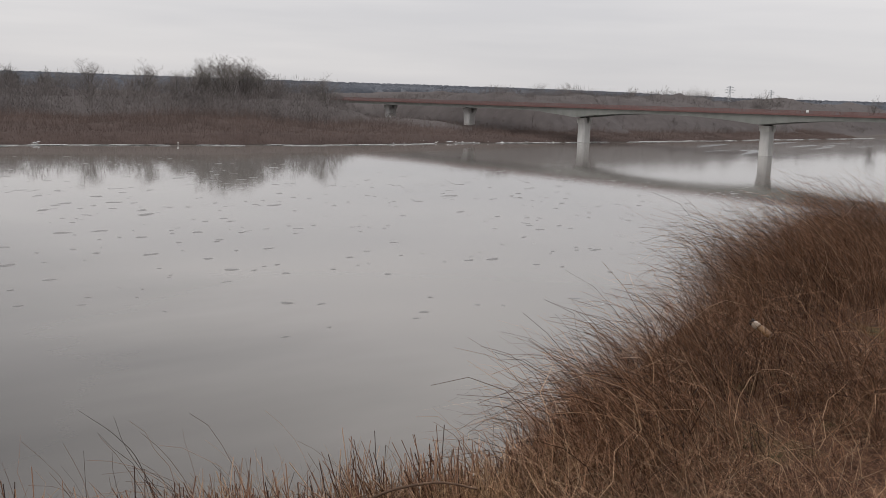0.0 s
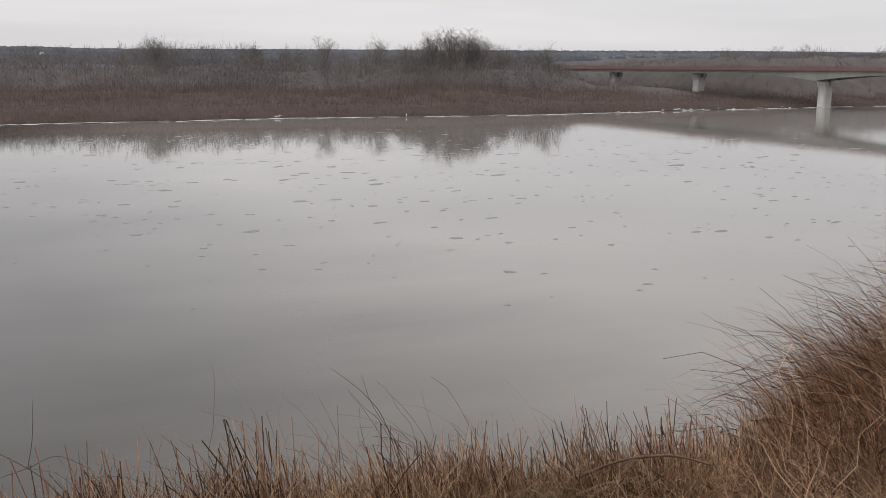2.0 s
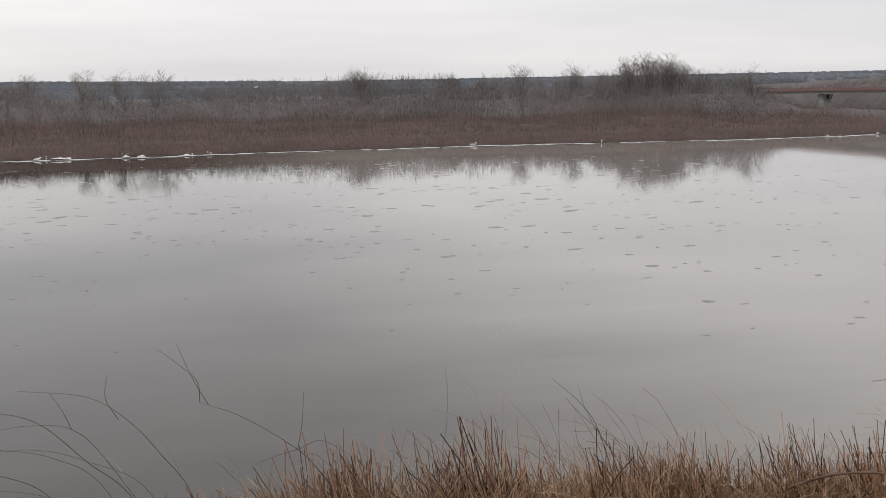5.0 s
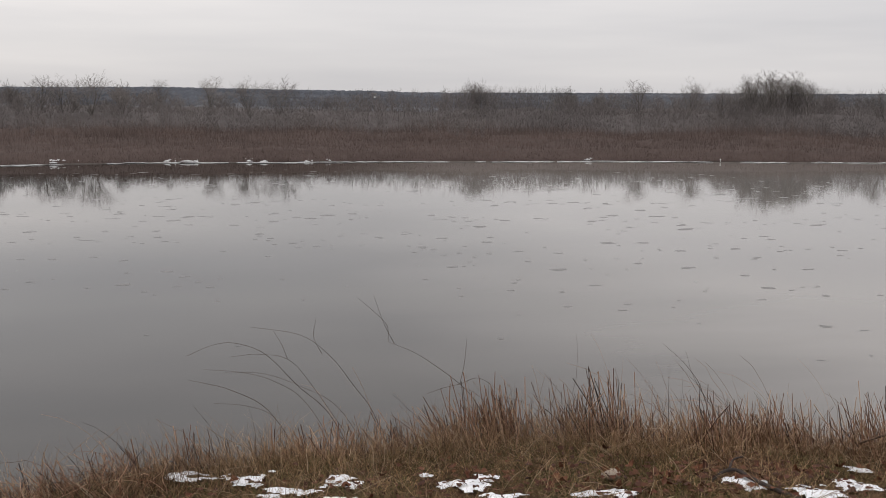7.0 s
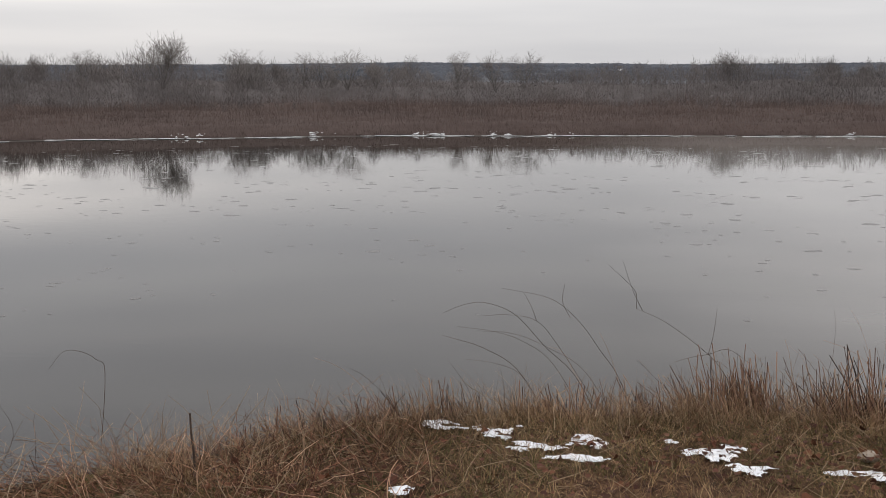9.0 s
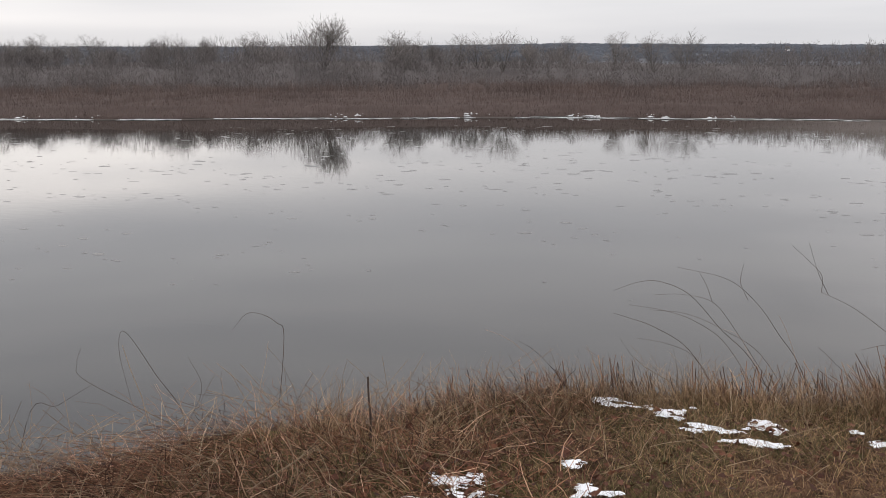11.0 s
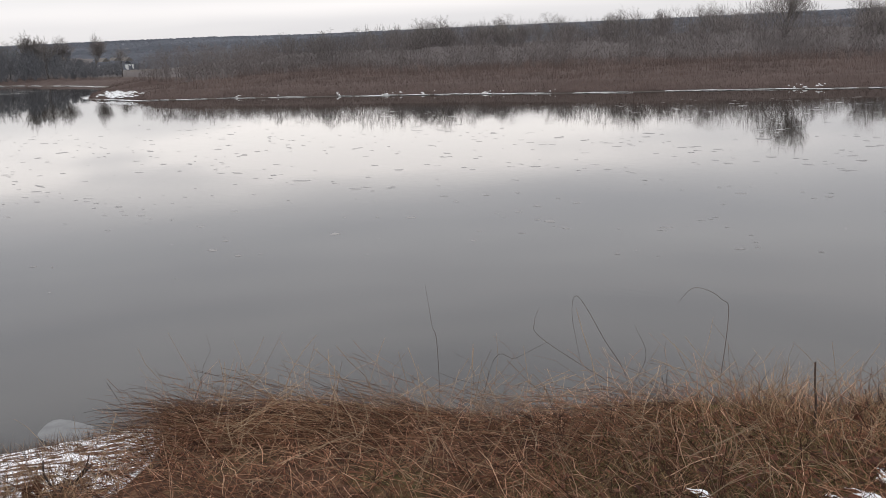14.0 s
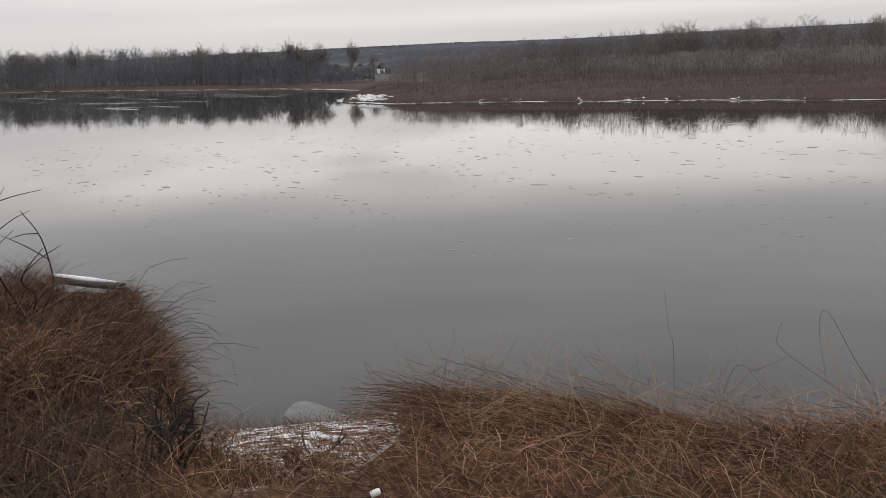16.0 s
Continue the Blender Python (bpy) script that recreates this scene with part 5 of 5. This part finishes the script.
def bush_twig(label, *shoots):
    """A bare twig: first its stem, then its side shoots."""
    x, y, z = shoots[0][0]
    t = thing("bare_twig", label, "twig", at=(x, y, z))
    for k, pts in enumerate(shoots):
        loc = [(a - x, b - y, c - z) for a, b, c in pts]
        part_mesh("stem" if k == 0 else "side_shoot", shoot_mesh("stem" if k == 0 else "side_shoot", loc, 0.0021 if k == 0 else 0.0014, 0.0006), t)


def on(x, y):
    return (x, y, float(land(x, y)) - 0.03)


bush_twig("dark forked bare twig reaching over the water", [on(0.80, 4.2), (0.63, 4.15, 12.56), (0.54, 4.15, 12.67), (0.34, 4.15, 12.82), (0.19, 4.15, 12.89)],
          [(0.19, 4.15, 12.89), (0.185, 4.15, 12.97), (0.13, 4.16, 13.03), (0.05, 4.17, 13.10)], [(0.22, 4.15, 12.88), (0.17, 4.15, 12.98), (0.12, 4.14, 13.12)],
          [(0.54, 4.15, 12.67), (0.56, 4.15, 12.77), (0.57, 4.14, 12.90)], [(0.54, 4.15, 12.67), (0.63, 4.14, 12.70), (0.73, 4.13, 12.64)], [(0.54, 4.15, 12.67), (0.46, 4.16, 12.65), (0.38, 4.17, 12.62)])
bush_twig("thin arching twigs bent towards the water", [on(0.22, 4.15), (0.13, 4.35, 12.48), (0.04, 4.4, 12.6), (-0.07, 4.4, 12.75), (-0.22, 4.4, 12.87), (-0.47, 4.4, 12.92)],
          [on(0.1, 4.15), (-0.17, 4.4, 12.61), (-0.29, 4.4, 12.75), (-0.44, 4.4, 12.78), (-0.57, 4.4, 12.77)], [(-0.29, 4.4, 12.75), (-0.32, 4.4, 12.83), (-0.36, 4.4, 12.9)],
          [(-0.12, 4.41, 12.77), (-0.16, 4.4, 12.86), (-0.15, 4.4, 12.95)])
bush_twig("slender twigs arching low over the water", [on(0.06, 4.15), (-0.09, 4.35, 12.48), (-0.24, 4.4, 12.61), (-0.4, 4.4, 12.78), (-0.55, 4.4, 12.84), (-0.66, 4.4, 12.83), (-0.78, 4.4, 12.78)],
          [on(-0.0, 4.15), (-0.2, 4.4, 12.52), (-0.36, 4.4, 12.64), (-0.52, 4.4, 12.69), (-0.7, 4.4, 12.71)], [on(0.14, 4.15), (-0.04, 4.4, 12.49), (-0.23, 4.4, 12.61), (-0.41, 4.4, 12.68), (-0.6, 4.4, 12.69)])
bush_twig("short arched twigs at the brow", [on(-0.2, 4.1), (-0.39, 4.4, 12.49), (-0.57, 4.4, 12.6), (-0.7, 4.4, 12.64), (-0.78, 4.4, 12.66)], [on(-0.2, 4.12), (-0.36, 4.4, 12.45), (-0.5, 4.45, 12.5), (-0.66, 4.45, 12.52)])
bush_twig("thin bent twig above the dry grass", [on(2.0, 4.3), (1.9, 4.4, 12.49), (1.8, 4.4, 12.65), (1.66, 4.4, 12.78)], [(1.95, 4.35, 12.4), (1.83, 4.38, 12.6), (1.78, 4.38, 12.74)])
bush_twig("straight lone twig above the dry grass", [on(1.55, 3.95), (1.55, 4.0, 12.5), (1.54, 4.0, 12.78)])
bush_twig("dark twig curled over at its tip", [on(-2.6, 3.1), (-2.7, 3.4, 12.26), (-2.84, 3.4, 12.48), (-2.99, 3.4, 12.68), (-3.03, 3.4, 12.58), (-2.98, 3.4, 12.32)],
          [(-2.66, 3.35, 12.23), (-3.22, 3.4, 12.41), (-3.27, 3.4, 12.5), (-3.24, 3.4, 12.58)], [(-2.68, 3.3, 12.2), (-2.6, 3.4, 12.42), (-2.66, 3.4, 12.58)])
bush_twig("dark straight twig lying across the grass", [on(-3.75, 3.2), (-3.6, 3.4, 12.14), (-3.4, 3.4, 12.27), (-3.19, 3.4, 12.40)])
bush_twig("lone thin upright twig on the slope", [on(-4.1, 3.5), (-4.16, 3.6, 12.0), (-4.2, 3.6, 12.28), (-4.24, 3.6, 12.53)])
bush_twig("thin twig hooked at its tip", [on(-2.4, 3.6), (-2.45, 4.0, 12.45), (-2.49, 4.0, 12.6), (-2.64, 4.0, 12.64), (-2.74, 4.0, 12.54)])


ARM = [(2.46, 3.84, 12.40), (2.52, 3.79, 12.445), (2.60, 3.73, 12.49), (2.73, 3.63, 12.52), (2.84, 3.54, 12.50)]


def lying_branch():
    t = thing("fallen_branch", "thick dark rotten branch lying among leaves and snow", "branch", at=(1.55, 3.47, 12.405))
    part_mesh("limb", shoot_mesh("limb", [(0, 0, 0.0), (0.06, 0.035, 0.02), (0.12, 0.03, 0.03), (0.16, -0.05, 0.02), (0.19, -0.16, 0.022), (0.25, -0.24, 0.012), (0.29, -0.34, 0.01)], 0.006, 0.013, MAT_DARK, 7), t)
    part_mesh("side_limb", shoot_mesh("side_limb", [(0.1, 0.05, 0.03), (0.14, 0.1, 0.05), (0.2, 0.13, 0.05)], 0.006, 0.003, MAT_DARK, 6), t)
    x, y, z = ARM[0]
    t = thing("fallen_branch", "bowed brown branch lying across the dead stems", "branch", at=(x, y, z))
    part_mesh("limb", shoot_mesh("limb", [(a - x, b - y, c - z) for a, b, c in ARM], 0.006, 0.0045, MAT_BRANCH, 7), t)


def stone(x, y, size, label):
    bm = bmesh.new()
    bmesh.ops.create_icosphere(bm, subdivisions=3, radius=size)
    for v in bm.verts:
        v.co *= 1 + 0.22 * noise.noise(v.co * 14 + Vector((x, y, 0))) + 0.08 * noise.noise(v.co * 40)
        v.co.z *= 0.6
    me = bpy.data.meshes.new("stone")
    bm.to_mesh(me)
    bm.free()
    me.polygons.foreach_set("use_smooth", np.ones(len(me.polygons), dtype=bool))
    me.materials.append(MAT_STONE)
    ob = tagged(new("stone", me), label, "stone")
    ob.location = (x, y, float(land(x, y)) + size * 0.35)


def lathe(profile, n=24):
    """Turns (radius, height) pairs round z into a closed skin."""
    bm = bmesh.new()
    rings = [[bm.verts.new((r * math.cos(2 * math.pi * k / n), r * math.sin(2 * math.pi * k / n), h)) for k in range(n)] for r, h in profile]
    for a, b in zip(rings, rings[1:]):
        for k in range(n):
            bm.faces.new((a[k], a[(k + 1) % n], b[(k + 1) % n], b[k]))
    bm.faces.new(list(reversed(rings[0])))
    bm.faces.new(rings[-1])
    for f in bm.faces:
        f.smooth = len(f.verts) == 4
    return bm


def drink_can():
    t = thing("drink_can", "crumpled gold and white drink can lying on dead stems", "can", at=(5.335, 3.905, 12.68))
    r = 0.022
    bm = lathe([(r * 0.78, 0.0), (r * 0.97, 0.008), (r, 0.018), (r, 0.075), (r * 0.96, 0.09)])
    part("body", bm, MAT_GOLD, t)
    bm = lathe([(r * 0.955, 0.0903), (r, 0.1), (r, 0.12), (r * 0.82, 0.13)])
    part("upper_body", bm, MAT_STONE, t, "faded pale band")
    t.scale = (0.95, 0.95, 0.95)
    bm = lathe([(r * 0.82, 0.1305), (r * 0.95, 0.134), (r * 0.93, 0.15), (r * 0.74, 0.148)])
    part("lid", bm, MAT_DARK, t, "dark open lid")
    t.rotation_euler = Vector((-0.06, 0.84, 0.42)).to_track_quat("Z", "Y").to_euler()


def stake():
    t = thing("broken_stalk", "thick broken brown stalk standing in the grass", "stalk", at=(-1.66, 3.11, float(land(-1.66, 3.11))))
    part_mesh("stalk", shoot_mesh("stalk", [(0, 0, -0.05), (0.004, 0, 0.1), (-0.003, 0, 0.2), (-0.004, 0, 0.285)], 0.0055, 0.004, MAT_TWIG, 7), t)


def upstream_things():
    t = thing("snowy_log", "cut log topped with snow among the shrubs", "log", at=(-7.43, 1.24, 12.43))
    v, f = tubes(np.array([[(0, 0, 0), (-0.3, -0.15, 0.0), (-0.7, -0.35, 0.01)]], float), np.array([[0.03, 0.032, 0.034]]), 12)
    part_mesh("log_bark", mesh_of("log_bark", v, f, MAT_BARK, True), t)
    bm = lathe([(0.03, 0.0), (0.028, 0.006)], 16)
    bmesh.ops.transform(bm, matrix=Matrix.Rotation(radians(90), 4, "Y") @ Matrix.Rotation(radians(-27), 4, "X"), verts=bm.verts[:])
    part("cut_end", bm, MAT_DARK, t, "dark sawn end")
    v, f = tubes(np.array([[(-0.05, -0.025, 0.03), (-0.3, -0.15, 0.028), (-0.65, -0.325, 0.034)]], float), np.array([[0.008, 0.022, 0.02]]), 9)
    part_mesh("snow_cap", mesh_of("snow_cap", v, f, MAT_SNOW, True), t, "thin white snow cap")
    t = thing("stump_knot", "dark rotten root knot on the gully side", "root", at=(-4.56, 0.49, 12.40))
    bm = bmesh.new()
    bmesh.ops.create_icosphere(bm, subdivisions=3, radius=0.045)
    for q in bm.verts:
        q.co *= 1 + 0.3 * noise.noise(q.co * 16)
    part("knot", bm, MAT_DARK, t)
    part_mesh("root_arm", shoot_mesh("root_arm", [(0.03, 0.02, 0), (0.12, 0.1, -0.03), (0.2, 0.16, -0.02)], 0.02, 0.008, MAT_DARK, 6), t)
    part_mesh("root_leg", shoot_mesh("root_leg", [(0.02, 0.02, -0.03), (0.04, 0.05, -0.16), (0.1, 0.1, -0.3)], 0.025, 0.012, MAT_DARK, 6), t)
    r = random.Random(5)
    for bx, by, hh, many in ((-6.33, 0.30, 0.95, 8), (-4.085, 0.27, 0.42, 10), (-4.19, 0.45, 0.36, 9), (-5.1, 0.95, 0.5, 3)):
        bz = float(land(bx, by))
        t = thing("thorn_bush", "black gnarled thorn bush with crooked branches", "bush", "thorn bushes above the gully", at=(bx, by, bz))
        for k in range(many):
            a, ln = r.uniform(0, 6.3), hh * r.uniform(0.8, 1.25)
            p = [(0.05 * math.cos(a), 0.05 * math.sin(a), -0.05)]
            d = Vector((math.cos(a) * 0.2, math.sin(a) * 0.2, 1.0))
            for m in range(6):
                d = (d + Vector((r.gauss(0, 0.34), r.gauss(0, 0.34), r.gauss(0.18, 0.15)))).normalized()
                p.append(tuple(Vector(p[-1]) + d * ln / 6))
            br = part_mesh("branch", shoot_mesh("branch", p, 0.009, 0.0025, MAT_DARK, 5), t)
            for m in (2, 3, 4, 5):
                e = Vector(p[m]) + Vector((r.gauss(0, 1), r.gauss(0, 1), r.gauss(0.3, 0.6))).normalized() * ln * 0.3
                part_mesh("spur", shoot_mesh("spur", [p[m], tuple((Vector(p[m]) + e) / 2 + Vector((0, 0, 0.01))), tuple(e)], 0.004, 0.0015, MAT_DARK, 4), br)
    t = thing("dead_branch", "dark dead branch lying over the snowy gully", "branch", at=(-4.23, 1.02, float(land(-4.23, 1.02)) + 0.03))
    part_mesh("limb", shoot_mesh("limb", [(0.1, -0.2, 0.06), (0, 0, 0.02), (-0.04, 0.13, 0.03), (-0.1, 0.26, 0.02), (-0.12, 0.36, 0.06)], 0.012, 0.006, MAT_DARK, 6), t)
    part_mesh("side_limb", shoot_mesh("side_limb", [(-0.04, 0.13, 0.03), (-0.1, 0.12, 0.1), (-0.14, 0.14, 0.15)], 0.007, 0.003, MAT_DARK, 6), t)
    part_mesh("side_limb", shoot_mesh("side_limb", [(-0.1, 0.26, 0.02), (-0.07, 0.3, 0.08), (-0.08, 0.33, 0.13)], 0.006, 0.003, MAT_DARK, 6), t)
    t = thing("leaf_bunch", "bunch of withered orange-brown leaves on a stalk", "leaves", at=(-4.5, 1.16, float(land(-4.5, 1.16))))
    part_mesh("stalk", shoot_mesh("stalk", [(0, 0, -0.05), (0.01, 0.0, 0.06), (0.0, 0.01, 0.14)], 0.005, 0.003, MAT_TWIG, 5), t)
    for k in range(7):
        a = np.linspace(0, 2 * np.pi, 9)[:-1]
        s, w = 0.036, 1 + 0.3 * np.cos(a * 3 + k)
        px, py = s * w * np.cos(a), 0.6 * s * w * np.sin(a)
        m = Matrix.Translation((0.03 * math.cos(k * 2.1), 0.03 * math.sin(k * 2.1), 0.12 - 0.008 * k)) @ Euler((1.1 + 0.1 * k, 0.3 * k, 2.1 * k)).to_matrix().to_4x4()
        v = [tuple(m @ Vector((x, y, 5 * x * x))) for x, y in zip(px, py)]
        part_mesh("leaf", mesh_of("leaf", v, [list(range(8))], MAT_LEAF), t)
    t = thing("plastic_bottle", "small white plastic bottle with a black cap in the grass", "bottle", at=(-3.2, 0.86, float(land(-3.2, 0.86)) + 0.02))
    part("body", lathe([(0.018, 0), (0.024, 0.005), (0.025, 0.05), (0.022, 0.065), (0.014, 0.075)]), MAT_WHITE, t)
    part("cap", lathe([(0.0155, 0.0755), (0.016, 0.08), (0.016, 0.1), (0.014, 0.103)]), MAT_DARK, t, "black screw cap")
    t.rotation_euler = (radians(70), 0, radians(150))
    t.scale = (0.55, 0.55, 0.55)
    # ice shelf grown out from the gully mouth
    n = 26
    rim = [(-33.2 + 2.3 * math.cos(a) * (1 + 0.12 * math.sin(3 * a)), 15.6 + 1.1 * math.sin(a) * (1 + 0.15 * math.sin(2 * a + 1))) for a in [2 * math.pi * k / n for k in range(n)]]
    bm = bmesh.new()
    lo = [bm.verts.new((x, y, 0.004)) for x, y in rim]
    hi = [bm.verts.new((-33.2 + (x + 33.2) * 0.97, 15.6 + (y - 15.6) * 0.97, 0.05)) for x, y in rim]
    for k in range(n):
        bm.faces.new((lo[k], lo[(k + 1) % n], hi[(k + 1) % n], hi[k]))
    bm.faces.new(hi)
    me = bpy.data.meshes.new("ice_shelf")
    bm.to_mesh(me)
    bm.free()
    me.materials.append(MAT_CLEAR_ICE)
    tagged(new("ice_shelf", me), "rounded grey ice shelf at the gully mouth", "ice")


def far_marks():
    x, y = 97.0, float(shore_point(np.array([97.0]))[0]) + 0.6
    t = thing("channel_marker", "small white marker post at the far waterline", "post", at=(x, y, float(land(x, y))))
    part("post", lathe([(0.08, -0.3), (0.08, 0.3), (0.06, 0.34)], 10), MAT_WHITE, t)
    part("board", lathe([(0.15, 0.35), (0.17, 0.38), (0.17, 0.6), (0.15, 0.64)], 4), MAT_WHITE, t)
    for az, r in ((-4.1, 1500), (59.9, 600), (59.3, 610), (58.7, 590)):
        x, y = polar(az, r)
        z = float(land(x, y)) + (3.5 if r > 1000 else 0.0)
        t = thing("farmhouse", "small white house among the distant trees", "house", "distant houses", at=(x, y, z))
        bm = bmesh.new()
        bmesh.ops.create_cube(bm, size=1.0, matrix=Matrix.Translation((0, 0, 0.5)) @ Matrix.Diagonal((6, 5, 5, 1)))
        part("wall", bm, MAT_WHITE, t)
        bm = bmesh.new()
        prism(bm, [[(sx, -2.8, 5.02), (sx, 2.8, 5.02), (sx, 0, 7)] for sx in (-3.3, 3.3)])
        part("roof", bm, MAT_BARK, t, "dark pitched roof")


lying_branch()
stone(1.145, 3.62, 0.045, "pale round stone lying in the grass")
stone(3.5, 3.2, 0.035, "small pale stone lying in the grass")
drink_can()
stake()
upstream_things()
far_marks()
